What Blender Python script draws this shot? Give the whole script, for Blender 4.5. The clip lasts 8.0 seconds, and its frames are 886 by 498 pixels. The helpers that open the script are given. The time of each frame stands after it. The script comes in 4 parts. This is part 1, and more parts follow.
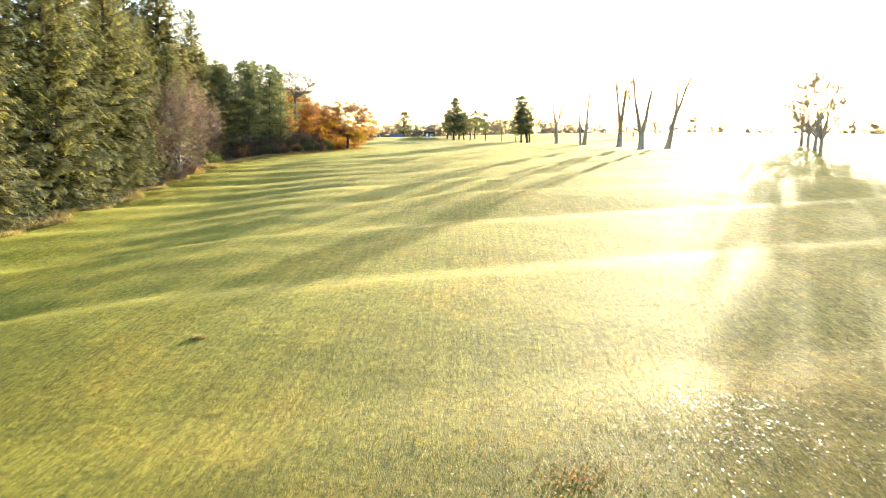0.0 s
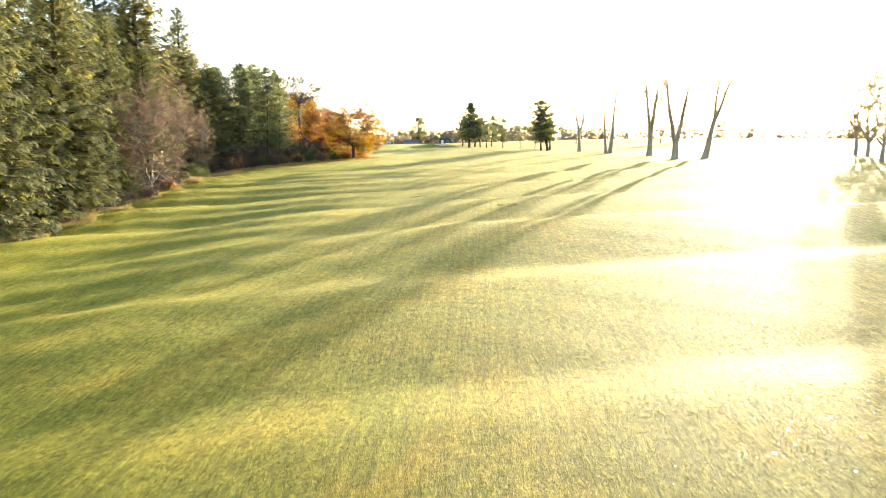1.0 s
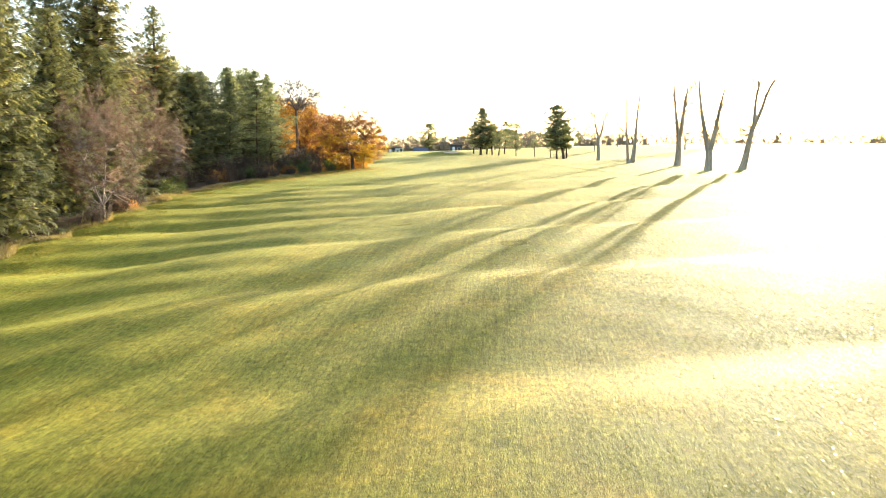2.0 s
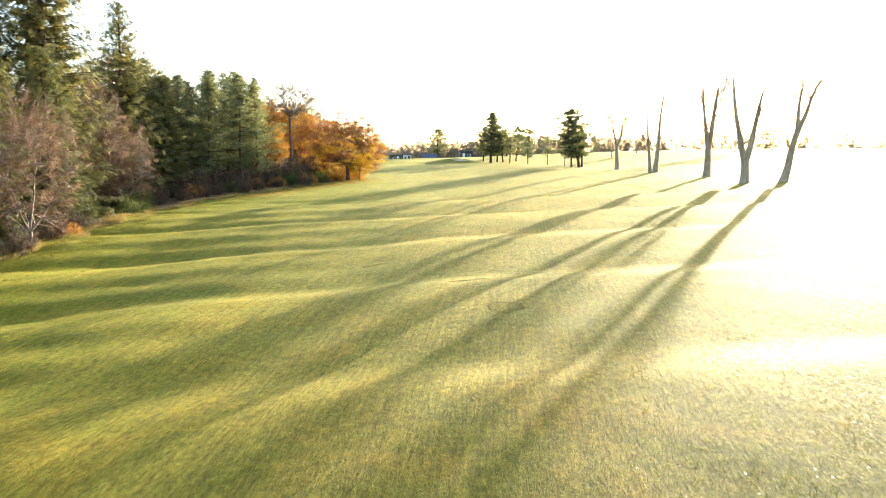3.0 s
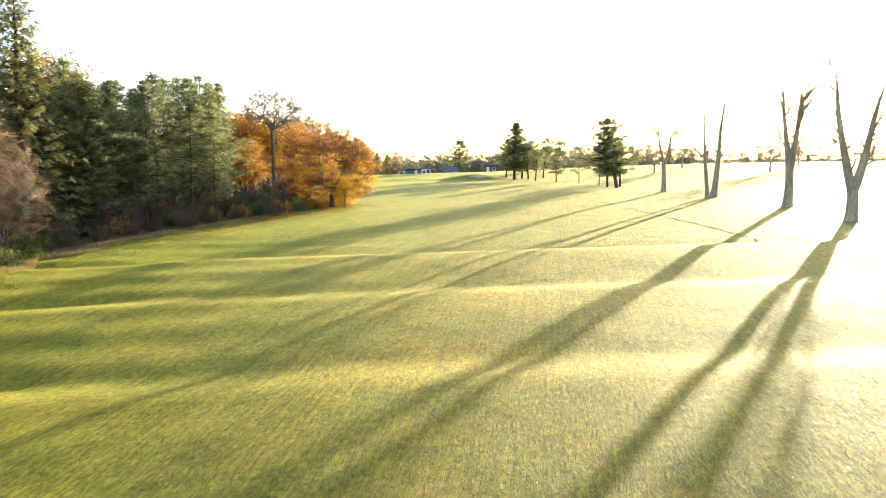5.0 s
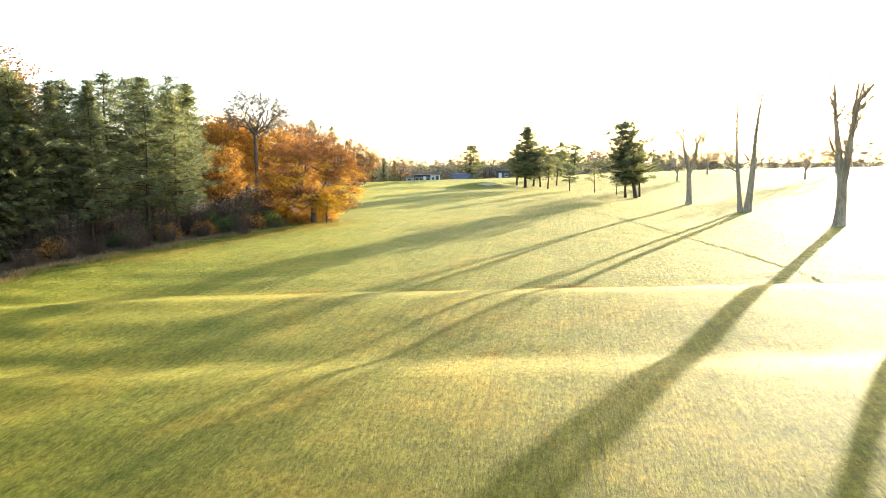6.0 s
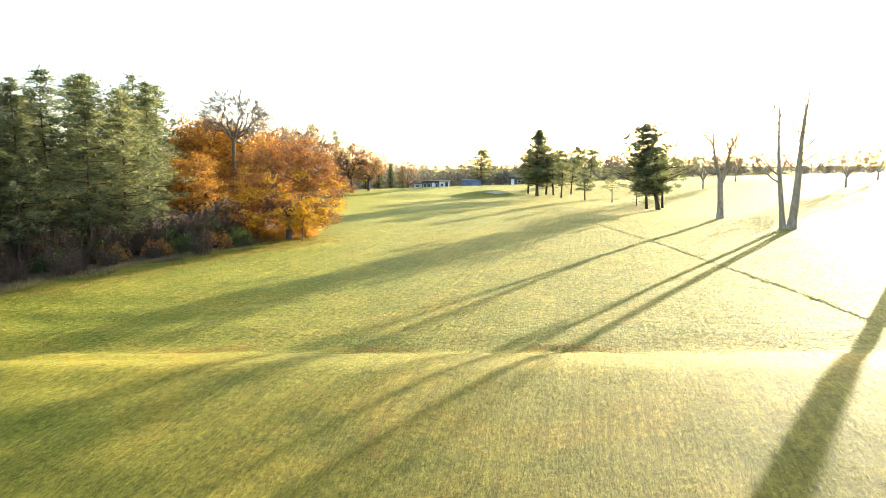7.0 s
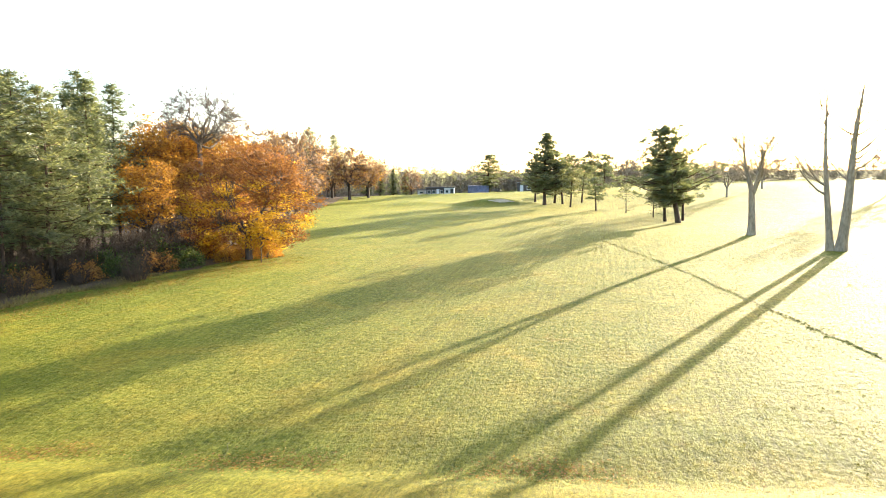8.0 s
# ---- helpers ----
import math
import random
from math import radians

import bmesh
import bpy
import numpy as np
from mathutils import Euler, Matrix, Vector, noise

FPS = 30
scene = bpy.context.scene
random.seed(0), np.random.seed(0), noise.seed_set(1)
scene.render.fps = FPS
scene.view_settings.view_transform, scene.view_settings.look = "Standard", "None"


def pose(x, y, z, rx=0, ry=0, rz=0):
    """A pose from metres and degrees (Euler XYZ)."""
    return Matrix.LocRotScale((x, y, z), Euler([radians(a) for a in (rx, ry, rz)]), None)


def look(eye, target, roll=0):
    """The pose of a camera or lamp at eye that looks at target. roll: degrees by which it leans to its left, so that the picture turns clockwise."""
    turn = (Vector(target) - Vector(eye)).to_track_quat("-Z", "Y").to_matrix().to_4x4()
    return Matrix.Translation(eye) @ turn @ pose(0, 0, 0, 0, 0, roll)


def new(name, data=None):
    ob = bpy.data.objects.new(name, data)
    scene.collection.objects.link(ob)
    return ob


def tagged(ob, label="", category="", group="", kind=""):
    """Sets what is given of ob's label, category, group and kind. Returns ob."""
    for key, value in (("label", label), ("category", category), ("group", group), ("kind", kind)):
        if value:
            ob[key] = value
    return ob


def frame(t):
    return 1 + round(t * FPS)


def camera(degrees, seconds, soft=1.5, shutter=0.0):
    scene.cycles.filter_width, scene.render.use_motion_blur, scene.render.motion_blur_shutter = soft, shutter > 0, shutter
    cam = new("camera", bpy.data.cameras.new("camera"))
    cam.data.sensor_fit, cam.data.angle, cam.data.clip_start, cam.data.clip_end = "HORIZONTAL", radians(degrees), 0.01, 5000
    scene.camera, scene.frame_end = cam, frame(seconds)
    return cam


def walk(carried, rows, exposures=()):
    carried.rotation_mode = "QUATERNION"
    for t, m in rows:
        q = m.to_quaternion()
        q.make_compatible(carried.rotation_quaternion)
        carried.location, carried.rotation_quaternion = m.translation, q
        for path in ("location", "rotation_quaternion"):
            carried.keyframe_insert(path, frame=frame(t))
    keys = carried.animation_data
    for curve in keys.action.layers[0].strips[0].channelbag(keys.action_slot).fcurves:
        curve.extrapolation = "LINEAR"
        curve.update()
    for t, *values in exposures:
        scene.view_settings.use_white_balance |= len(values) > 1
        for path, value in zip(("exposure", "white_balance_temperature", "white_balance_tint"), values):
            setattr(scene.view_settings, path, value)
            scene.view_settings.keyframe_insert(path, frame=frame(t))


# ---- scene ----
# ================= camera =================
cam = camera(66.0, 8.0, 0.8, 0.10)
ROWS = [
    (0.0, 0.000, 0.000, 6.000, -0.000, -9.256, -0.711),
    (0.5, 0.573, 5.406, 6.288, 0.888, -9.059, -0.625),
    (1.0, 1.179, 10.856, 6.616, 1.606, -8.855, -0.522),
    (1.5, 1.727, 16.305, 6.997, 2.298, -8.655, -0.397),
    (3.0, 3.739, 32.092, 8.117, 4.166, -8.121, 0.012),
    (3.5, 4.256, 37.300, 8.513, 5.011, -7.926, 0.100),
    (4.0, 4.773, 42.522, 8.890, 5.778, -7.749, 0.144),
    (4.5, 5.279, 47.790, 9.250, 6.371, -7.569, 0.179),
    (6.0, 7.529, 63.632, 10.213, 8.632, -7.099, 0.297),
    (6.5, 8.008, 68.902, 10.468, 9.513, -6.944, 0.334),
    (7.0, 8.487, 74.142, 10.705, 10.173, -6.765, 0.366),
    (7.5, 9.001, 79.331, 10.925, 10.779, -6.582, 0.391),
    (8.0, 9.455, 84.473, 11.131, 11.464, -6.427, 0.415),
]
walk(cam, [(t, pose(x, y, z, 90 + pitch, roll, yaw)) for t, x, y, z, yaw, pitch, roll in ROWS],
     [(0.0, 2.78, 6380, 11), (1.5, 2.76, 6380, 11), (4.0, 2.72, 6380, 11), (6.0, 2.74, 6380, 11), (8.0, 2.78, 6380, 11)])

# ================= world, sun, exposure =================
SUN_AZ, SUN_EL = 27.4, 9.0
world = bpy.data.worlds.new("sky")
scene.world = world
world.use_nodes = True
wn, wl = world.node_tree.nodes, world.node_tree.links
wn.clear()
w_out, w_bg, w_sky = wn.new("ShaderNodeOutputWorld"), wn.new("ShaderNodeBackground"), wn.new("ShaderNodeTexSky")
w_sky.sky_type = "NISHITA"
w_sky.sun_disc = False
w_sky.sun_elevation, w_sky.sun_rotation = radians(SUN_EL), radians(SUN_AZ)
w_sky.air_density, w_sky.dust_density, w_sky.ozone_density = 0.8, 1.8, 1.0
w_bg.inputs["Strength"].default_value = 0.15
wl.new(w_sky.outputs[0], w_bg.inputs[0])
wl.new(w_bg.outputs[0], w_out.inputs[0])
sun_data = bpy.data.lights.new("sun", "SUN")
sun_data.energy, sun_data.angle, sun_data.color = 4.2, radians(0.5), (1.0, 0.87, 0.63)
sun = new("sun", sun_data)
az, el = radians(SUN_AZ), radians(SUN_EL)
SUN_DIR = Vector((math.sin(az) * math.cos(el), math.cos(az) * math.cos(el), math.sin(el)))
sun.matrix_world = look((60, 120, 60), Vector((60, 120, 60)) - SUN_DIR)

# ================= materials =================
def material(name):
    m = bpy.data.materials.new(name)
    m.use_nodes = True
    nt = m.node_tree
    nt.nodes.clear()
    return m, nt.nodes, nt.links


def ramp(nodes, stops):
    r = nodes.new("ShaderNodeValToRGB")
    e = r.color_ramp.elements
    while len(e) < len(stops):
        e.new(0.5)
    for k, (p, c) in zip(e, stops):
        k.position, k.color = p, (*c, 1)
    return r


def noise_tex(nodes, links, coord, scale, detail=4.0, rough=0.6, distortion=0.0):
    n = nodes.new("ShaderNodeTexNoise")
    n.inputs["Scale"].default_value, n.inputs["Detail"].default_value = scale, detail
    n.inputs["Roughness"].default_value, n.inputs["Distortion"].default_value = rough, distortion
    links.new(coord, n.inputs["Vector"])
    return n


def mix(nodes, links, a, b, fac, mode="MIX"):
    n = nodes.new("ShaderNodeMix")
    n.data_type, n.blend_type = "RGBA", mode
    for sock, v in ((n.inputs[0], fac), (n.inputs[6], a), (n.inputs[7], b)):
        if isinstance(v, (int, float)):
            sock.default_value = v
        elif isinstance(v, tuple):
            sock.default_value = (*v, 1)
        else:
            links.new(v, sock)
    return n.outputs[2]


def leaf_material(name, dark, light, accent, glow=0.45, rough=0.65, spec=0.12):
    """Foliage: every leaf of its own tint, and light that comes through it."""
    m, n, l = material(name)
    geo, tc = n.new("ShaderNodeNewGeometry"), n.new("ShaderNodeTexCoord")
    r = ramp(n, [(0.0, dark), (0.55, light), (0.82, light), (1.0, accent)])
    l.new(geo.outputs["Random Per Island"], r.inputs[0])
    big = noise_tex(n, l, tc.outputs["Object"], 0.45, 3)
    shade = ramp(n, [(0.3, (0.6, 0.62, 0.6)), (0.7, (1.25, 1.2, 1.15))])
    l.new(big.outputs["Fac"], shade.inputs[0])
    col = mix(n, l, r.outputs[0], shade.outputs[0], 1.0, "MULTIPLY")
    info = n.new("ShaderNodeObjectInfo")
    tint = ramp(n, [(0.0, (0.82, 0.88, 0.85)), (1.0, (1.15, 1.08, 1.0))])
    l.new(info.outputs["Random"], tint.inputs[0])
    col = mix(n, l, col, tint.outputs[0], 1.0, "MULTIPLY")
    p, tr, ms, out = (n.new("ShaderNodeBsdfPrincipled"), n.new("ShaderNodeBsdfTranslucent"), n.new("ShaderNodeMixShader"), n.new("ShaderNodeOutputMaterial"))
    p.inputs["Roughness"].default_value, p.inputs["Specular IOR Level"].default_value = rough, spec
    l.new(col, p.inputs["Base Color"])
    l.new(mix(n, l, col, (1.35, 1.25, 0.8), 1.0, "MULTIPLY"), tr.inputs["Color"])
    ms.inputs[0].default_value = glow
    l.new(p.outputs[0], ms.inputs[1])
    l.new(tr.outputs[0], ms.inputs[2])
    l.new(ms.outputs[0], out.inputs[0])
    return m


def solid_material(name, a, b, scale=6.0, rough=0.8, bump=0.4, spec=0.3, stretch=(1, 1, 1)):
    m, n, l = material(name)
    tc, mp = n.new("ShaderNodeTexCoord"), n.new("ShaderNodeMapping")
    mp.inputs["Scale"].default_value = stretch
    l.new(tc.outputs["Object"], mp.inputs[0])
    f, g = noise_tex(n, l, mp.outputs[0], scale, 6), noise_tex(n, l, mp.outputs[0], scale * 0.12, 3)
    r = ramp(n, [(0.3, a), (0.7, b)])
    l.new(f.outputs["Fac"], r.inputs[0])
    wear = ramp(n, [(0.35, (0.7, 0.7, 0.7)), (0.65, (1.1, 1.1, 1.1))])
    l.new(g.outputs["Fac"], wear.inputs[0])
    p, out, bm = n.new("ShaderNodeBsdfPrincipled"), n.new("ShaderNodeOutputMaterial"), n.new("ShaderNodeBump")
    l.new(mix(n, l, r.outputs[0], wear.outputs[0], 1.0, "MULTIPLY"), p.inputs["Base Color"])
    p.inputs["Roughness"].default_value, p.inputs["Specular IOR Level"].default_value = rough, spec
    bm.inputs["Strength"].default_value, bm.inputs["Distance"].default_value = bump, 0.05
    l.new(f.outputs["Fac"], bm.inputs["Height"])
    l.new(bm.outputs[0], p.inputs["Normal"])
    l.new(p.outputs[0], out.inputs[0])
    return m


def turf_material():
    """Close-mown dewy turf: tufts, worn yellow patches, mossy hollows."""
    m, n, l = material("mown_turf")
    tc = n.new("ShaderNodeTexCoord")
    o = tc.outputs["Object"]
    comb = n.new("ShaderNodeMapping")
    comb.inputs["Rotation"].default_value, comb.inputs["Scale"].default_value = (0, 0, radians(6)), (1.25, 0.38, 1.0)
    l.new(o, comb.inputs[0])
    fine = noise_tex(n, l, comb.outputs[0], 42.0, 4, 0.8)
    mottle = noise_tex(n, l, o, 1.1, 5, 0.7, 0.6)
    clod = noise_tex(n, l, o, 3.2, 5, 0.7)
    tuft = noise_tex(n, l, comb.outputs[0], 9.0, 6, 0.74)
    patch = noise_tex(n, l, o, 0.22, 6, 0.65, 0.8)
    broad = noise_tex(n, l, o, 0.035, 3, 0.5)
    c1 = ramp(n, [(0.36, (0.072, 0.078, 0.017)), (0.5, (0.146, 0.144, 0.032)), (0.64, (0.245, 0.222, 0.060))])
    l.new(tuft.outputs["Fac"], c1.inputs[0])
    c2 = ramp(n, [(0.34, (0.062, 0.102, 0.016)), (0.5, (0.140, 0.144, 0.028)), (0.66, (0.265, 0.190, 0.036))])
    l.new(patch.outputs["Fac"], c2.inputs[0])
    col = mix(n, l, c1.outputs[0], c2.outputs[0], 0.44)
    c3 = ramp(n, [(0.35, (0.80, 0.90, 0.75)), (0.65, (1.18, 1.1, 1.0))])
    l.new(broad.outputs["Fac"], c3.inputs[0])
    col = mix(n, l, col, c3.outputs[0], 1.0, "MULTIPLY")
    c4 = ramp(n, [(0.36, (0.86, 0.89, 0.85)), (0.64, (1.12, 1.09, 1.06))])
    l.new(mottle.outputs["Fac"], c4.inputs[0])
    col = mix(n, l, col, c4.outputs[0], 1.0, "MULTIPLY")
    bare = ramp(n, [(0.61, (0, 0, 0)), (0.72, (0.7, 0.7, 0.7))])
    spots = noise_tex(n, l, o, 0.5, 6, 0.7, 1.2)
    l.new(spots.outputs["Fac"], bare.inputs[0])
    col = mix(n, l, col, (0.20, 0.140, 0.030), bare.outputs[0])
    c5 = ramp(n, [(0.38, (0.74, 0.78, 0.74)), (0.62, (1.16, 1.13, 1.12))])
    l.new(clod.outputs["Fac"], c5.inputs[0])
    col = mix(n, l, col, c5.outputs[0], 1.0, "MULTIPLY")
    speck = noise_tex(n, l, o, 13.0, 3, 0.6, 0.4)
    c6 = ramp(n, [(0.56, (1, 1, 1)), (0.65, (0.52, 0.56, 0.50))])
    l.new(speck.outputs["Fac"], c6.inputs[0])
    col = mix(n, l, col, c6.outputs[0], 1.0, "MULTIPLY")
    grain = ramp(n, [(0.33, (0.30, 0.34, 0.28)), (0.67, (1.52, 1.50, 1.46))])
    l.new(fine.outputs["Fac"], grain.inputs[0])
    col = mix(n, l, col, grain.outputs[0], 1.0, "MULTIPLY")
    # fine lines left by the mower, along the fairway
    along, streak = n.new("ShaderNodeMapping"), n.new("ShaderNodeMapping")
    along.inputs["Rotation"].default_value = (0, 0, radians(2))
    streak.inputs["Scale"].default_value = (7.0, 0.10, 1.0)
    l.new(o, along.inputs[0])
    l.new(along.outputs[0], streak.inputs[0])
    lines = noise_tex(n, l, streak.outputs[0], 1.0, 3, 0.65)
    c7 = ramp(n, [(0.36, (0.80, 0.79, 0.74)), (0.64, (1.17, 1.16, 1.10))])
    l.new(lines.outputs["Fac"], c7.inputs[0])
    col = mix(n, l, col, c7.outputs[0], 1.0, "MULTIPLY")
    # the uncut side of the fairway is a greener sward
    sep, side, edge = n.new("ShaderNodeSeparateXYZ"), n.new("ShaderNodeMapRange"), n.new("ShaderNodeMath")
    l.new(o, sep.inputs[0])
    edge.operation = "MULTIPLY_ADD"
    l.new(patch.outputs["Fac"], edge.inputs[0])
    edge.inputs[1].default_value = 16.0
    l.new(sep.outputs[0], edge.inputs[2])
    side.inputs["From Min"].default_value, side.inputs["From Max"].default_value = -16.0, 14.0
    side.inputs["To Min"].default_value, side.inputs["To Max"].default_value = 1.0, 0.0
    l.new(edge.outputs[0], side.inputs["Value"])
    green = mix(n, l, col, (0.78, 1.0, 0.42), 1.0, "MULTIPLY")
    col = mix(n, l, col, green, side.outputs[0])
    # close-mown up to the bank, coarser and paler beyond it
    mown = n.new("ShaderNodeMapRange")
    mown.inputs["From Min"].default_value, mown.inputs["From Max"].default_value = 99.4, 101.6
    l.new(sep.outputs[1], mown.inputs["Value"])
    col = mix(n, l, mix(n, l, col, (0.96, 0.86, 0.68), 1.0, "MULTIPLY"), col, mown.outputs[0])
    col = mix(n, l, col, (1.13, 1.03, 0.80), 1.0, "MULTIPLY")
    # darker, browner sward towards the near end of the fairway
    reach, near_end = n.new("ShaderNodeMath"), n.new("ShaderNodeMapRange")
    reach.operation = "MULTIPLY_ADD"
    l.new(patch.outputs["Fac"], reach.inputs[0])
    reach.inputs[1].default_value = 14.0
    l.new(sep.outputs[1], reach.inputs[2])
    near_end.inputs["From Min"].default_value, near_end.inputs["From Max"].default_value = 14.0, 27.0
    near_end.inputs["To Min"].default_value, near_end.inputs["To Max"].default_value = 0.9, 0.0
    l.new(reach.outputs[0], near_end.inputs["Value"])
    col = mix(n, l, col, mix(n, l, col, (0.83, 0.75, 0.70), 1.0, "MULTIPLY"), near_end.outputs[0])
    p, out = n.new("ShaderNodeBsdfPrincipled"), n.new("ShaderNodeOutputMaterial")
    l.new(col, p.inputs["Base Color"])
    p.inputs["Roughness"].default_value, p.inputs["Specular IOR Level"].default_value = 0.8, 0.10
    p.inputs["Specular Tint"].default_value = (1.0, 0.95, 0.6, 1)
    p.inputs["Sheen Roughness"].default_value = 0.45
    p.inputs["Sheen Tint"].default_value = (1.0, 0.90, 0.20, 1)
    dew = n.new("ShaderNodeMapRange")
    dew.inputs["From Min"].default_value, dew.inputs["From Max"].default_value = 0.36, 0.64
    dew.inputs["To Min"].default_value, dew.inputs["To Max"].default_value = 0.02, 0.16
    l.new(tuft.outputs["Fac"], dew.inputs["Value"])
    l.new(dew.outputs[0], p.inputs["Sheen Weight"])
    b1, b2 = n.new("ShaderNodeBump"), n.new("ShaderNodeBump")
    b1.inputs["Strength"].default_value, b1.inputs["Distance"].default_value = 0.85, 0.016
    b2.inputs["Strength"].default_value, b2.inputs["Distance"].default_value = 0.8, 0.04
    l.new(fine.outputs["Fac"], b1.inputs["Height"])
    l.new(tuft.outputs["Fac"], b2.inputs["Height"])
    b3 = n.new("ShaderNodeBump")
    b3.inputs["Distance"].default_value = 0.12
    rough = n.new("ShaderNodeMapRange")
    rough.inputs["To Min"].default_value, rough.inputs["To Max"].default_value = 0.25, 1.0
    l.new(mown.outputs[0], rough.inputs["Value"])
    l.new(rough.outputs[0], b3.inputs["Strength"])
    l.new(clod.outputs["Fac"], b3.inputs["Height"])
    l.new(b3.outputs[0], b2.inputs["Normal"])
    l.new(b2.outputs[0], b1.inputs["Normal"])
    l.new(b1.outputs[0], p.inputs["Normal"])
    l.new(p.outputs[0], out.inputs[0])
    return m


TURF = turf_material()
BLADE = leaf_material("grass_blade", (0.140, 0.150, 0.032), (0.250, 0.240, 0.055), (0.34, 0.29, 0.09), 0.6, 0.6, 0.25)
ROUGH = leaf_material("coarse_grass", (0.120, 0.124, 0.026), (0.200, 0.190, 0.044), (0.25, 0.21, 0.065), 0.3, 0.7, 0.15)
STRAW = leaf_material("dry_grass", (0.14, 0.11, 0.04), (0.27, 0.21, 0.085), (0.16, 0.18, 0.04), 0.35, 0.6, 0.3)
# spruce and pine tints lifted to stand in for glare veiling the trees
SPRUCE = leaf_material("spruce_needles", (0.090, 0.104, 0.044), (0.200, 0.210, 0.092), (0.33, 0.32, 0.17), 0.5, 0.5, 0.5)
PINE = leaf_material("pine_needles", (0.070, 0.090, 0.048), (0.160, 0.185, 0.105), (0.27, 0.29, 0.17), 0.5, 0.5, 0.45)
COPPER = leaf_material("copper_leaves", (0.12, 0.052, 0.026), (0.25, 0.108, 0.040), (0.38, 0.200, 0.055), 0.38)
GOLD = leaf_material("golden_leaves", (0.20, 0.098, 0.028), (0.36, 0.190, 0.040), (0.50, 0.310, 0.060), 0.42)
YELLOW = leaf_material("yellow_leaves", (0.32, 0.160, 0.020), (0.50, 0.300, 0.028), (0.62, 0.430, 0.060), 0.5)
RUSSET = leaf_material("russet_leaves", (0.19, 0.105, 0.045), (0.34, 0.185, 0.070), (0.48, 0.280, 0.080), 0.45)
SHRUB = leaf_material("evergreen_leaves", (0.035, 0.055, 0.014), (0.090, 0.120, 0.030), (0.19, 0.21, 0.07), 0.3, 0.5, 0.2)
# glossy leaves, their colours whitened to imitate glints of the low sun
FALLEN = leaf_material("fallen_leaf", (0.30, 0.17, 0.07), (0.52, 0.40, 0.26), (0.80, 0.72, 0.60), 0.2, 0.24, 1.0)
BARK = solid_material("grey_brown_bark", (0.045, 0.034, 0.026), (0.13, 0.10, 0.075), 9, 0.9, 0.8, 0.2, (1, 1, 0.25))
# bark paled to imitate the sun's glare bleaching these trunks
GREY_BARK = solid_material("pale_grey_bark", (0.21, 0.165, 0.105), (0.40, 0.33, 0.23), 7, 0.85, 0.7, 0.2, (1, 1, 0.3))
PINE_BARK = solid_material("brown_pine_bark", (0.040, 0.028, 0.020), (0.11, 0.070, 0.045), 7, 0.9, 0.8, 0.2, (1, 1, 0.3))
BIRCH_BARK = solid_material("birch_bark", (0.12, 0.085, 0.065), (0.36, 0.29, 0.23), 6, 0.75, 0.4, 0.3, (1, 1, 0.5))
TWIG = solid_material("purple_brown_twigs", (0.105, 0.054, 0.024), (0.22, 0.118, 0.054), 5, 0.7, 0.1, 0.3)
DARK_TWIG = solid_material("dark_brown_twigs", (0.050, 0.034, 0.022), (0.115, 0.075, 0.046), 5, 0.8, 0.1, 0.2)
DEAD_BARK = solid_material("weathered_oak_bark", (0.085, 0.066, 0.048), (0.21, 0.165, 0.12), 7, 0.9, 0.7, 0.2, (1, 1, 0.3))
# distance haze is put into this colour as a greyed brown
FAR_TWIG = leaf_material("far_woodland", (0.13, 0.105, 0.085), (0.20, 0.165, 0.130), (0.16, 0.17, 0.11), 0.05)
WORN = solid_material("worn_soil", (0.095, 0.085, 0.028), (0.18, 0.155, 0.055), 6, 0.95, 0.6, 0.2)
SAND = solid_material("bunker_sand", (0.36, 0.27, 0.16), (0.52, 0.42, 0.28), 4, 0.95, 0.3, 0.2)
EARTH = solid_material("leaf_litter", (0.055, 0.036, 0.018), (0.15, 0.095, 0.045), 5, 0.95, 0.6, 0.2)
WHITE_BOARD = solid_material("white_painted_boards", (0.62, 0.61, 0.57), (0.78, 0.77, 0.73), 3, 0.6, 0.1)
DARK_BOARD = solid_material("dark_stained_boards", (0.05, 0.042, 0.036), (0.11, 0.09, 0.075), 4, 0.7, 0.2)
ROOFING = solid_material("grey_felt_roof", (0.07, 0.07, 0.07), (0.14, 0.135, 0.13), 5, 0.85, 0.3)
# blue lightened towards lilac, distance haze put into the paint
BLUE_STEEL = solid_material("blue_painted_steel", (0.13, 0.14, 0.23), (0.19, 0.21, 0.32), 2, 0.5, 0.1, 0.5)
GLASS, _n, _l = material("window_glass")
_p, _o = _n.new("ShaderNodeBsdfPrincipled"), _n.new("ShaderNodeOutputMaterial")
_p.inputs["Base Color"].default_value, _p.inputs["Roughness"].default_value = (0.05, 0.06, 0.06, 1), 0.05
_l.new(_p.outputs[0], _o.inputs[0])

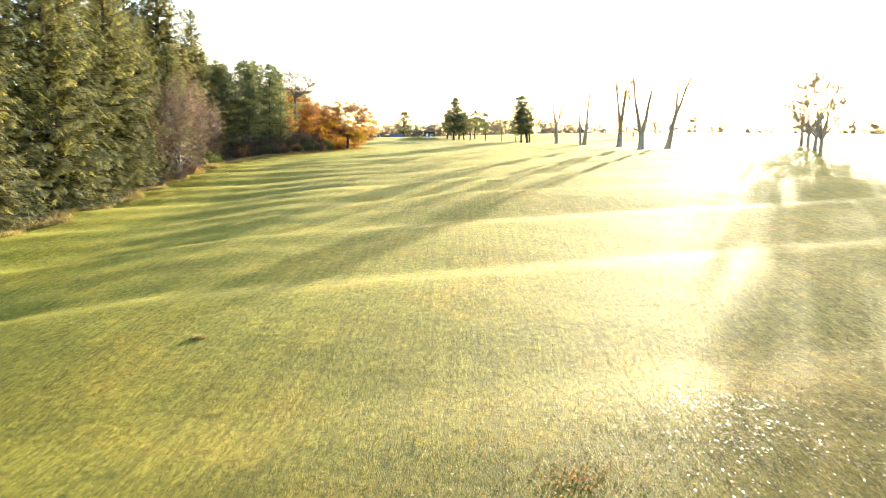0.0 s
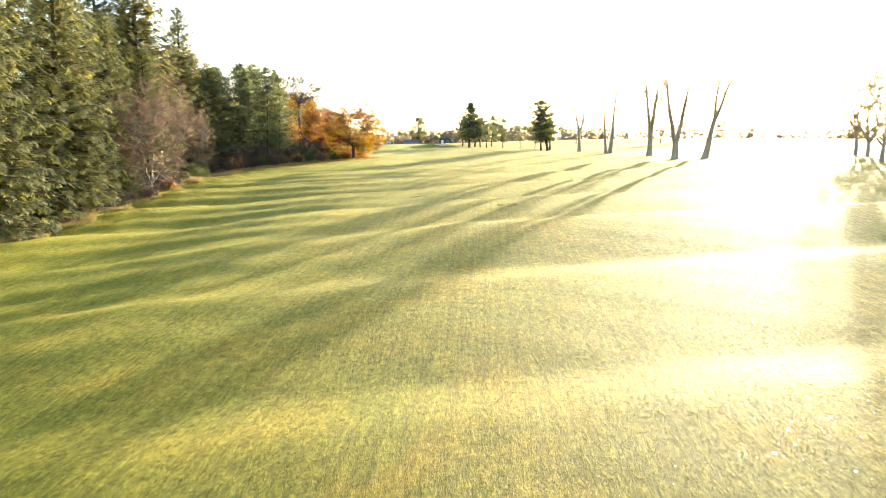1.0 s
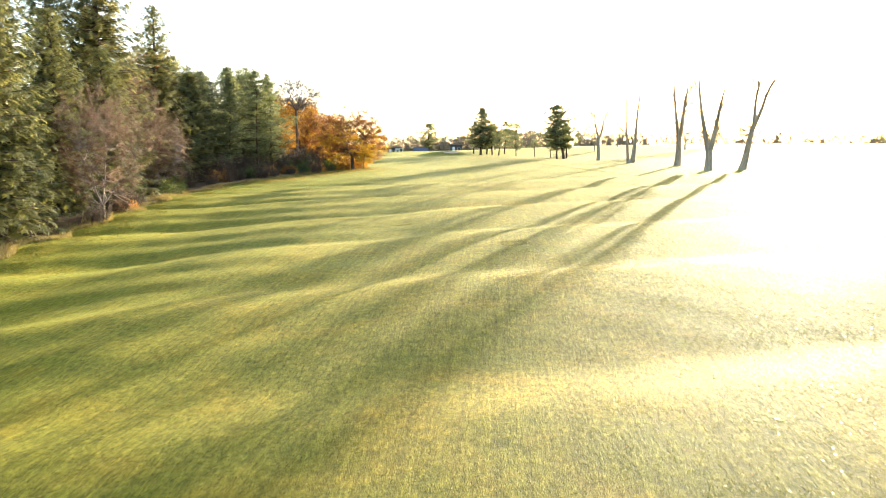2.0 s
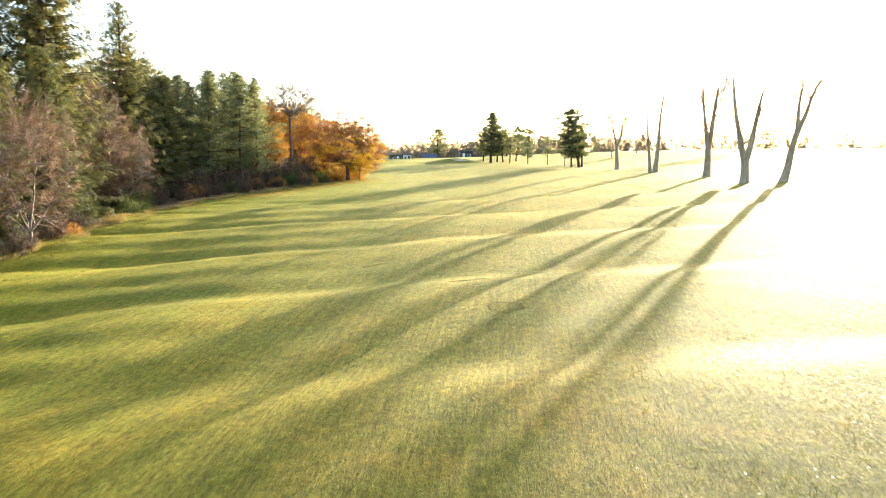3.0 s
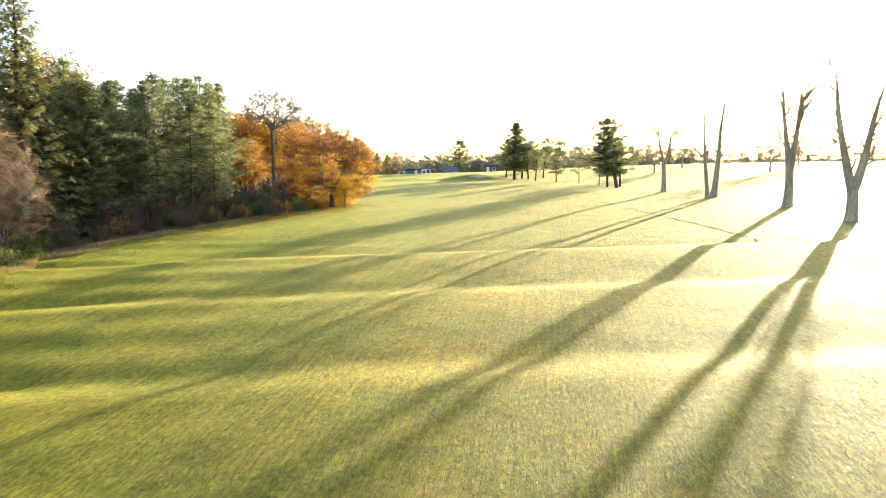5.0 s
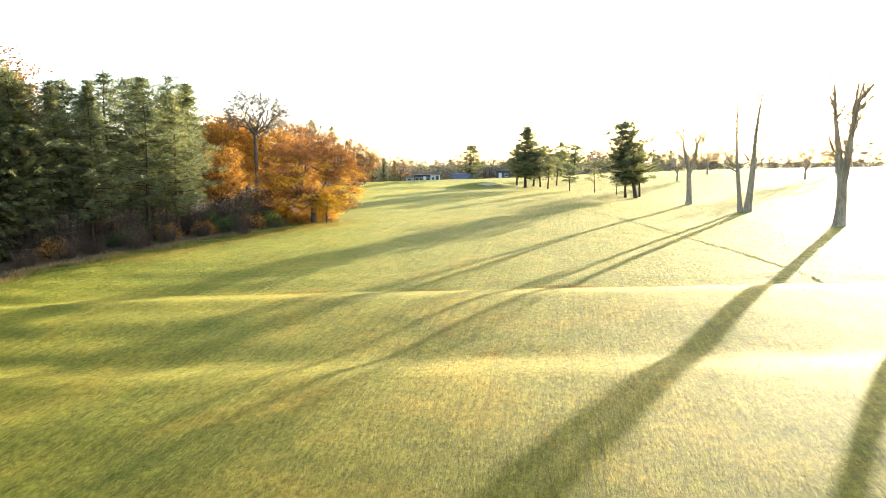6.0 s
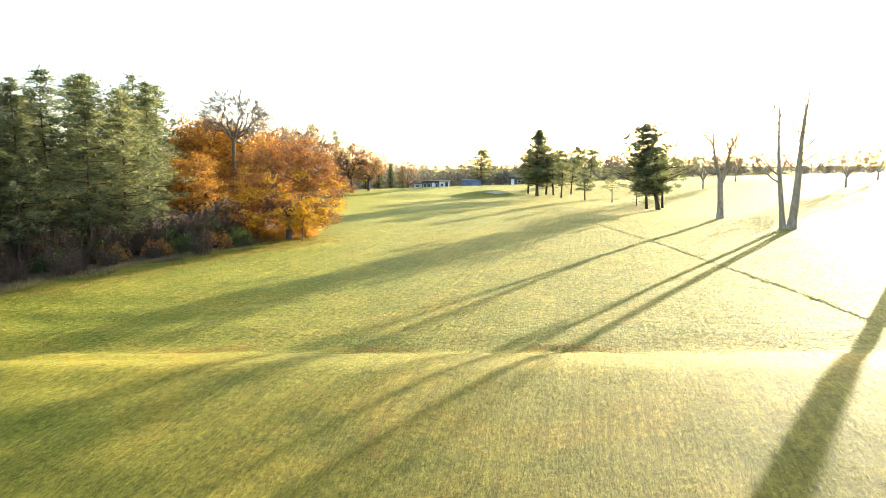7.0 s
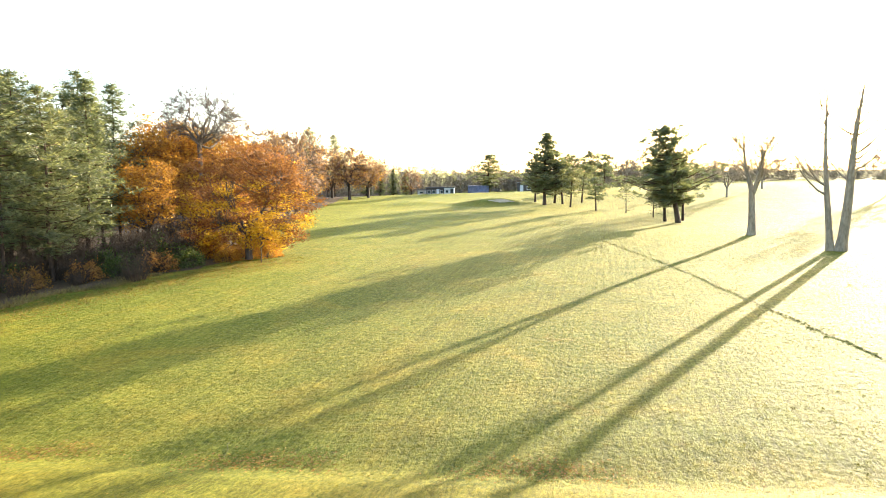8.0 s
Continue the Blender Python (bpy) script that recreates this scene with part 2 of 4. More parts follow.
# ================= mesh tools =================
def mesh_of(name, verts, faces, mat, smooth=False):
    """A mesh from arrays; faces all of one size, or a list of such arrays."""
    if not isinstance(faces, list):
        faces = [faces]
    faces = [np.asarray(f, dtype=np.int32) for f in faces if len(f)]
    me = bpy.data.meshes.new(name)
    verts = np.asarray(verts, dtype=np.float32)
    me.vertices.add(len(verts))
    me.vertices.foreach_set("co", verts.ravel())
    loops = np.concatenate([f.ravel() for f in faces])
    sizes = np.concatenate([np.full(len(f), f.shape[1], dtype=np.int32) for f in faces])
    me.loops.add(len(loops))
    me.loops.foreach_set("vertex_index", loops)
    me.polygons.add(len(sizes))
    me.polygons.foreach_set("loop_start", (np.cumsum(sizes) - sizes).astype(np.int32))
    if smooth:
        me.polygons.foreach_set("use_smooth", np.ones(len(sizes), dtype=bool))
    me.materials.append(mat)
    me.update(calc_edges=True)
    return me


def mesh_part(name, mesh, parent, label=""):
    ob = new(name, mesh)
    ob.parent = parent
    return tagged(ob, label)


def part(name, bm, mat, parent, label=""):
    me = bpy.data.meshes.new(name)
    bm.to_mesh(me)
    bm.free()
    me.materials.append(mat)
    return mesh_part(name, me, parent, label)


def box(bm, x0, x1, y0, y1, z0, z1):
    vs = [bm.verts.new((x, y, z)) for z in (z0, z1) for x, y in ((x0, y0), (x1, y0), (x1, y1), (x0, y1))]
    for f in ((3, 2, 1, 0), (4, 5, 6, 7), (0, 1, 5, 4), (1, 2, 6, 5), (2, 3, 7, 6), (3, 0, 4, 7)):
        bm.faces.new([vs[i] for i in f])
    return bm


class Soup:
    """Gathers triangles and quads."""
    def __init__(self):
        self.v, self.t, self.q, self.n = [], [], [], 0

    def add(self, verts, tris=None, quads=None):
        verts = np.asarray(verts, dtype=np.float32)
        if tris is not None:
            self.t.append(np.asarray(tris, dtype=np.int32) + self.n)
        if quads is not None:
            self.q.append(np.asarray(quads, dtype=np.int32) + self.n)
        self.v.append(verts)
        self.n += len(verts)

    def tube(self, pts, radii, sides=5):
        pts = np.asarray(pts, dtype=float)
        k = len(pts)
        d = np.gradient(pts, axis=0)
        d /= np.linalg.norm(d, axis=1)[:, None] + 1e-9
        ref = np.array([0.31, 0.95, 0.0]) if abs(d[0][2]) > 0.8 else np.array([0.0, 0.0, 1.0])
        a = np.cross(d, ref)
        a /= np.linalg.norm(a, axis=1)[:, None] + 1e-9
        b = np.cross(d, a)
        th = np.arange(sides) * 2 * np.pi / sides
        ring = pts[:, None, :] + np.asarray(radii)[:, None, None] * (np.cos(th)[None, :, None] * a[:, None, :] + np.sin(th)[None, :, None] * b[:, None, :])
        i, j = np.meshgrid(np.arange(k - 1), np.arange(sides), indexing="ij")
        i, j = i.ravel(), j.ravel()
        jj = (j + 1) % sides
        self.add(ring.reshape(-1, 3), quads=np.stack([i * sides + j, i * sides + jj, (i + 1) * sides + jj, (i + 1) * sides + j], 1))

    def stamp(self, verts, tris, mats, offs):
        """Copies of a small triangle mesh, by 3x3 matrices and offsets."""
        n, k = len(offs), len(verts)
        v = np.einsum("nij,kj->nki", mats, verts) + offs[:, None, :]
        t = tris[None] + (np.arange(n) * k)[:, None, None]
        self.add(v.reshape(-1, 3), tris=t.reshape(-1, 3))

    def mesh(self, name, mat, smooth=False):
        fs = []
        if self.t:
            fs.append(np.concatenate(self.t))
        if self.q:
            fs.append(np.concatenate(self.q))
        return mesh_of(name, np.concatenate(self.v), fs, mat, smooth)


def turns(rng, n, scale, squash=1.0):
    """n random turns, each scaled, flattened along z."""
    q = rng.normal(size=(n, 4))
    q /= np.linalg.norm(q, axis=1)[:, None]
    w, x, y, z = q.T
    m = np.stack([1 - 2 * (y * y + z * z), 2 * (x * y - z * w), 2 * (x * z + y * w), 2 * (x * y + z * w), 1 - 2 * (x * x + z * z), 2 * (y * z - x * w),
                  2 * (x * z - y * w), 2 * (y * z + x * w), 1 - 2 * (x * x + y * y)], 1).reshape(-1, 3, 3)
    m[:, 2, :] *= squash
    return m * np.asarray(scale).reshape(-1, 1, 1)


def yawed(rng_angles, pitch, scale):
    """Turns that lay +x outward at an angle round z, dipped by pitch."""
    c, s, cp, sp = np.cos(rng_angles), np.sin(rng_angles), np.cos(pitch), np.sin(pitch)
    m = np.zeros((len(c), 3, 3))
    m[:, 0, 0], m[:, 1, 0], m[:, 2, 0] = c * cp, s * cp, sp
    m[:, 0, 1], m[:, 1, 1] = -s, c
    m[:, 0, 2], m[:, 1, 2], m[:, 2, 2] = -c * sp, -s * sp, cp
    return m * np.asarray(scale).reshape(-1, 1, 1)


# ================= ground =================
def step01(t):
    t = np.clip(t, 0, 1)
    return t * t * (3 - 2 * t)


RIDGE_STEP = 12.3
def ground_z(x, y):
    x, y = np.asarray(x, dtype=float), np.asarray(y, dtype=float)
    xs = 60 * np.tanh(x / 60)
    ys = np.where(y < 205, y, 205 + 30 * np.tanh((y - 205) / 30))
    z = 0.31 + 0.0441 * xs + 0.0268 * ys
    z = z - 1.1 * step01((-8 - x) / 14) * step01((95 - y) / 40)
    z = z - 0.35 * step01((x - 8) / 14) * step01((y - 105) / 40) * step01((230 - y) / 40) - 0.3 * step01((x - 6) / 10) * step01((y - 152) / 18) * step01((230 - y) / 40)
    z = z + 0.40 * step01((-6 - x) / 10) * step01((y - 103) / 12) * step01((212 - y) / 50)
    z = z - 0.6 * np.exp(-((x - 4) / 14) ** 2 - ((y - 202) / 18) ** 2)
    # old plough ridges that cross the fairway, steeper on the side of the viewer
    u = y - x * np.clip(0.28 - 0.0028 * y, 0.0, 0.28) - 100.2
    ph = u / RIDGE_STEP
    saw = ph - np.floor(ph)
    crest = np.where(saw < 0.72, 1 - (1 - (saw / 0.72).clip(0, 1)) ** 1.7, 1 - step01((saw - 0.72) / 0.28))
    amp = (0.29 + 0.11 * step01((-4 - x) / 14)) * step01((105 - y) / 4) * (0.25 + 0.75 * step01((y - 7) / 12))
    z = z + amp * (crest - 0.4)
    z = z + 0.032 * np.sin(6.283 * u / 3.9 + 0.9 * np.sin(x * 0.23 + y * 0.05)) * step01((2 - x) / 12) * step01((116 - y) / 10) * step01((y - 18) / 15)
    # the bank that ends the ridges
    z = z + 0.42 * step01((y - 70) / 25) * step01((1.3 - u) / 1.9) * step01((x + 26) / 12)
    z = z - 0.06 * np.exp(-((u - 2.2) / 1.3) ** 2) * step01((x + 22) / 8)
    z = z - 0.75 * step01((y - 250) / 12) + 0.45 * step01((2 - x) / 30) * np.exp(-((y - 246) / 8.0) ** 2)
    z = z + 0.40 * step01((x + 5) / 7) * step01((y - 36) / 14) * step01((92 - y) / 16)
    # bunker mound
    z = z + 1.15 * np.exp(-((x + 6.0) / 6.5) ** 2 - ((y - 207) / 3.0) ** 2)
    z = z + 0.5 * np.exp(-((x + 22) / 7.0) ** 2 - ((y - 212) / 5.0) ** 2)
    z = z + 0.024 * np.sin(x * 0.55 + 1.3 * np.sin(y * 0.21)) * np.sin(y * 0.47 + 0.8)
    z = z + 0.014 * np.sin(x * 1.7 + y * 0.6) * np.sin(y * 1.3 - x * 0.4)
    return z


def gz(x, y):
    return float(ground_z(x, y))


def spaced(lo, hi, step, far_lo, far_hi, grow=1.18):
    mid = list(np.arange(lo, hi + step / 2, step))
    a, s = lo, step
    left = []
    while a > far_lo:
        s *= grow
        a -= s
        left.append(a)
    b, s = mid[-1], step
    right = []
    while b < far_hi:
        s *= grow
        b += s
        right.append(b)
    return np.array(left[::-1] + mid + right)


gx, gy = spaced(-46, 50, 0.66, -3000, 3000), spaced(-6, 130, 0.5, -600, 131)
gy = np.concatenate([gy[gy < 130.2], spaced(131, 275, 1.1, 131, 4000)])
GX, GY = np.meshgrid(gx, gy)
gv = np.stack([GX.ravel(), GY.ravel(), ground_z(GX, GY).ravel()], 1)
ii, jj = np.meshgrid(np.arange(len(gy) - 1), np.arange(len(gx) - 1), indexing="ij")
k0 = (ii * len(gx) + jj).ravel()
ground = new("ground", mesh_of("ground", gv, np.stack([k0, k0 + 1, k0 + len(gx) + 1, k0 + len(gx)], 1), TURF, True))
tagged(ground, "dewy mown golf fairway with low plough ridges", "grass", kind="structure")


def edge_x(y):
    """Where the turf ends and the wood begins."""
    return np.interp(y, [-40, 40, 75, 92, 103, 110, 118, 124, 131, 138, 150, 200, 240, 280], [-25, -28.5, -30, -31.2, -32.6, -30.2, -27.6, -25.6, -22.8, -19.6, -24, -38, -46, -52])


def stand_x(y):
    """The foremost row of trunks of the wood."""
    return np.interp(y, [-40, 40, 75, 103, 118, 128, 138, 150, 200, 240, 280], [-25, -28.5, -30, -34.5, -31, -27, -20, -24, -38, -46, -52])


def drain_line(pts, rng, width=0.04):
    """A slit of bare soil across the turf, with clods and tufts in a broken row along it."""
    pts = np.asarray(pts, dtype=float)
    seg = np.concatenate([[0], np.cumsum(np.linalg.norm(np.diff(pts, axis=0), axis=1))])
    d = np.arange(0, seg[-1], 0.25)
    c = np.stack([np.interp(d, seg, pts[:, k]) for k in (0, 1)], 1)
    c[:, 0] += 0.05 * np.sin(d * 0.7) + 0.03 * np.sin(d * 2.9) + rng.normal(0, 0.02, len(d))
    wide = width * (0.65 + 0.35 * np.sin(d * 1.7 + 1) * np.sin(d * 0.43)) * rng.uniform(0.7, 1.2, len(d))
    side = np.stack([np.gradient(c[:, 1]), -np.gradient(c[:, 0])], 1)
    side /= np.linalg.norm(side, axis=1)[:, None]
    strip = np.concatenate([c + side * wide[:, None], c, c - side * wide[:, None]])
    n = len(d)
    z = ground_z(strip[:, 0], strip[:, 1]) + np.repeat([0.012, 0.024, 0.012], n)
    i = np.arange(n - 1)
    quads = np.concatenate([np.stack([k * n + i, k * n + i + 1, (k + 1) * n + i + 1, (k + 1) * n + i], 1) for k in (0, 1)])[:, ::-1]
    gaps = np.sin(d[:-1] * 2.3 + 2) + np.sin(d[:-1] * 0.9) > (-1.4 if width > 0.03 else 0.9)
    quads = quads[np.concatenate([gaps, gaps])]
    line = tagged(new("drain_line", mesh_of("drain_line", np.c_[strip, z], quads, WORN, True)), "narrow broken line of bare soil across the turf", "drain", kind="structure")
    m = int(seg[-1] * 220 * width)
    t = rng.uniform(0, seg[-1], m)
    q = np.stack([np.interp(t, d, c[:, k]) for k in (0, 1)], 1) + rng.normal(0, 0.09, (m, 2))
    ang = np.linspace(0, 6.283, 6)[:-1]
    ring = np.stack([np.cos(ang), np.sin(ang)], 1)[None] * rng.uniform(0.04, 0.11, (m, 1, 1)) * rng.uniform(0.6, 1.3, (m, 5, 1)) + q[:, None]
    low = np.concatenate([ring, (ground_z(ring[..., 0], ring[..., 1]) - 0.015)[..., None]], 2)
    top = np.c_[q, ground_z(q[:, 0], q[:, 1]) + rng.uniform(0.4, 1.4, m) * width + 0.008][:, None]
    k = np.arange(m)[:, None] * 6
    f = np.concatenate([k + (j, (j + 1) % 5, 5) for j in range(5)])
    tagged(mesh_part("clod", mesh_of("clod", np.concatenate([low, top], 1).reshape(-1, 3), f, TURF), line, "tufted clods of turf"), kind="stuff")
    return line


rng = np.random.default_rng(7)
drain_line([(11.0, 150), (12.0, 147), (15.7, 134.5), (18.4, 122), (19.8, 115), (21.0, 109.5), (21.9, 103), (22.6, 97)], rng)
drain_line([(-7.2, 117), (-6.3, 114.7), (-4.1, 109.2), (-1.6, 104.2), (-0.4, 101.5)], rng, 0.016)

# floor of the wood, under the trees
fy = np.linspace(-40, 330, 260)
rows = []
for k in range(12):
    x = edge_x(fy) - 0.6 - k ** 1.6 * 1.6 + 0.7 * np.sin(fy * 0.9 + k) + 0.4 * np.sin(fy * 2.3)
    rows.append(np.stack([x, fy, ground_z(x, fy) + 0.03 + 0.012 * k], 1))
n = len(fy)
i = np.arange(n - 1)
tagged(new("woodland_floor", mesh_of("woodland_floor", np.concatenate(rows), np.concatenate([np.stack([k * n + i, k * n + i + 1, (k + 1) * n + i + 1, (k + 1) * n + i], 1)[:, ::-1] for k in range(11)]), EARTH, True)),
       "brown leaf litter on the floor of the wood", "soil", kind="structure")


# bunker face
def bunker():
    bm = bmesh.new()
    rows = []
    for a in range(9):
        row = []
        for b in range(22):
            u, v = a / 8 - 0.5, b / 21 - 0.5
            wob = 1 + 0.18 * math.sin(b * 0.9) + 0.1 * math.sin(b * 2.3)
            x, y = -4.5 + v * 5.0 * math.cos(u * 2.4), 205.3 + u * 1.6 * wob * math.sqrt(max(0.05, 1 - 3.6 * v * v))
            row.append(bm.verts.new((x, y, gz(x, y) + 0.03)))
        rows.append(row)
    for a in range(8):
        for b in range(21):
            bm.faces.new((rows[a][b], rows[a][b + 1], rows[a + 1][b + 1], rows[a + 1][b]))
    me = bpy.data.meshes.new("bunker")
    bm.to_mesh(me)
    bm.free()
    me.materials.append(SAND)
    tagged(new("bunker", me), "pale sand bunker set in a grassy mound", "bunker", kind="structure")


bunker()

# ================= tree kinds =================
def frond_shape(rng, twigs=3):
    """A spray of conifer twigs, 1 long along +x, drooping a little."""
    v, t = [], []

    def blade(p, q, w):
        p, q = np.array(p), np.array(q)
        s = np.cross(q - p, (0, 0, 1.0))
        s = s / (np.linalg.norm(s) + 1e-9) * w
        k = len(v)
        v.extend([p - s, p + s, q])
        t.append((k, k + 1, k + 2))
    blade((0, 0, 0), (1.0, 0, -0.10), 0.055)
    for i in range(twigs):
        a = 0.10 + 0.75 * i / twigs
        for sgn in (-1, 1):
            ln = (0.52 - 0.36 * a) * rng.uniform(0.8, 1.25)
            blade((a, 0, -0.1 * a * a), (a + ln * 0.75, sgn * ln * 0.75, -0.1 * a * a - 0.16 * rng.random()), 0.09)
    return np.array(v), np.array(t)


def burst_shape(rng, n, flat=0.7, width=0.10):
    """A tuft of needle bundles that radiate from a point."""
    d = rng.normal(size=(n, 3))
    d[:, 2] = d[:, 2] * flat + 0.25
    d /= np.linalg.norm(d, axis=1)[:, None]
    s = np.cross(d, rng.normal(size=(n, 3)))
    s /= np.linalg.norm(s, axis=1)[:, None]
    base = d * rng.uniform(0.05, 0.45, (n, 1))
    tip = d * rng.uniform(0.7, 1.15, (n, 1))
    v = np.stack([base - s * width, base + s * width, tip], 1).reshape(-1, 3)
    return v, np.arange(3 * n).reshape(-1, 3)


def spruce(seed, h, r, density=1.0, low=0.3, taper=0.56):
    """Trunk and needles of a spruce: whorls of drooping boughs hung with sprays."""
    g = np.random.default_rng(seed)
    wood, leaf = Soup(), Soup()
    zs = np.linspace(-0.4, h, 12)
    bend = 0.12 * np.sin(zs * 0.35 + seed)
    wood.tube(np.stack([bend, 0.1 * np.cos(zs * 0.3 + seed), zs], 1), 0.022 * h * (1.02 - zs / h).clip(0.03, 1.2) ** 0.9, 8)
    fv, ft = frond_shape(g)
    z = low
    offs, ang, dip, size = [], [], [], []
    while z < h - 0.3:
        f = z / h
        ln0 = r * (1 - f) ** taper * (0.85 + 0.15 * min(1, f / 0.15)) + 0.35
        nb = max(5, int((7 + 5 * (1 - f)) * density))
        a0 = g.uniform(0, 6.28)
        for b in range(nb):
            a = a0 + b * 6.283 / nb + g.normal(0, 0.22)
            ln = ln0 * g.uniform(0.62, 1.16)
            zz = z + g.normal(0, 0.14)
            droop, lift = 0.42 * (1 - f) + 0.05, 0.20
            ts = np.linspace(0, 1, 6)
            rad = ln * ts
            dz = ln * (0.14 * f * 3 * ts - droop * ts ** 1.1 + lift * ts ** 3)
            p = np.stack([np.cos(a) * rad, np.sin(a) * rad, zz + dz], 1)
            wood.tube(p[[0, 2, 4, 5]], 0.012 * ln + 0.008 - np.array([0, 0.3, 0.7, 1]) * (0.011 * ln + 0.004), 3)
            m = max(4, int(ln * 2.8 * density))
            tt = np.sort(g.uniform(0.22, 1.0, m))
            for t in tt:
                q = np.array([np.interp(t, ts, p[:, c]) for c in range(3)])
                for s in (-1, 1):
                    offs.append(q + g.normal(0, 0.05, 3))
                    ang.append(a + s * g.uniform(0.25, 1.0) * (1.15 - 0.6 * t))
                    dip.append(g.uniform(-0.75, 0.0))
                    size.append(min(0.95, 0.42 + 0.14 * ln) * g.uniform(0.6, 1.25) * (1.1 - 0.35 * t))
            offs.append(p[-1] - 0.2 * (p[-1] - p[-2]))
            ang.append(a)
            dip.append(0.1)
            size.append(0.55 * g.uniform(0.7, 1.2))
        z += (0.46 - 0.20 * f) / density ** 0.5 * g.uniform(0.8, 1.2)
    for k in range(6):
        offs.append(np.array([bend[-1], 0, h - 0.6 + 0.1 * k]))
        ang.append(k * 1.05)
        dip.append(0.9)
        size.append(0.35)
    leaf.stamp(fv, ft, yawed(np.array(ang), np.array(dip), np.array(size)), np.array(offs))
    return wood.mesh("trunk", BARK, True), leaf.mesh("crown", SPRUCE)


def pine(seed, h, r, bare=0.35, clumps=90, size=0.85, needles=46, trunk_r=None, form="dome", ragged=0.3):
    """Trunk with limbs of a pine; every limb ends in flat pads of needle tufts. form: dome or cone; ragged: how uneven the limbs are."""
    g = np.random.default_rng(seed)
    wood, leaf = Soup(), Soup()
    zs = np.linspace(-0.4, h * 0.97, 9)
    lean = g.normal(0, 0.02, 2)
    cx, cy = lean[0] * zs + 0.15 * np.sin(zs * 0.4 + seed), lean[1] * zs + 0.15 * np.cos(zs * 0.33 + seed)
    tr = trunk_r or 0.0125 * h
    wood.tube(np.stack([cx, cy, zs], 1), tr * (1.08 - zs / h).clip(0.06, 1.2) ** 0.8 + 0.25 * tr * np.exp(-(zs + 0.4) * 2), 8)
    tv, tt = burst_shape(g, needles, 0.6, 0.072)
    offs, size_l = [], []
    n_limb = max(12, clumps // 10)
    for k in range(n_limb):
        f = bare + (1 - bare) * ((k + g.uniform(0, 1)) / n_limb)
        z = f * h * 0.96
        a = k * 2.4 + g.normal(0, 0.5)
        e = (f - bare) / (1 - bare)
        if form == "cone":
            ln = r * (0.55 + 0.45 * min(1, e / 0.22)) * (1 - e) ** 0.72
        else:
            ln = r * (0.45 + 0.55 * min(1, e / 0.25)) * (1 - e ** 2.2) ** 0.6
        ln = ln * g.uniform(1 - 1.6 * ragged, 1 + 0.5 * ragged) + 0.3
        up = g.uniform(-0.12, 0.22) + 0.3 * e
        b = np.array([np.interp(z, zs, cx), np.interp(z, zs, cy), z])
        d = np.array([math.cos(a), math.sin(a), up])
        p = b + d * ln * np.array([0, 0.5, 1.0])[:, None] + np.array([[0, 0, 0], [0, 0, -0.08 * ln], [0, 0, 0.05 * ln]])
        wood.tube(p, np.array([0.3, 0.2, 0.08]) * tr * (1.1 - 0.6 * e), 4)
        m = max(3, int(round(clumps / n_limb * (0.45 + 0.75 * ln / r))))
        across = np.array([-math.sin(a), math.cos(a), 0])
        for _ in range(m):
            t = g.uniform(0.06, 1.05)
            wide = g.normal(0, 0.42) * ln * (0.35 + 0.65 * t) * (1.25 - t)
            offs.append(b + d * ln * t + across * wide + (0, 0, g.normal(0.08, 0.20)))
            size_l.append(size * g.uniform(0.6, 1.2) * (1.1 - 0.25 * t))
    for _ in range(5):
        offs.append(np.array([cx[-1], cy[-1], h - 0.5 * size]) + g.normal(0, 0.2, 3))
        size_l.append(size * 0.6)
    # dead snags under the crown
    for k in range(6):
        z, a = g.uniform(0.1, max(0.12, bare)) * h, g.uniform(0, 6.28)
        b = np.array([np.interp(z, zs, cx), np.interp(z, zs, cy), z])
        ln = g.uniform(0.5, 1.6)
        wood.tube(b + np.array([math.cos(a), math.sin(a), 0.15]) * ln * np.array([0, 0.6, 1.0])[:, None], np.array([0.03, 0.02, 0.008]), 3)
    leaf.stamp(tv, tt, turns(g, len(offs), np.array(size_l), 0.5), np.array(offs))
    return wood.mesh("trunk", PINE_BARK, True), leaf.mesh("crown", PINE)


LEAF_V = np.array([(0, 0, 0), (0.5, 0.32, 0.06), (1.0, 0, -0.05), (0.5, -0.32, 0.06)])
LEAF_T = np.array([(0, 1, 2), (0, 2, 3)])


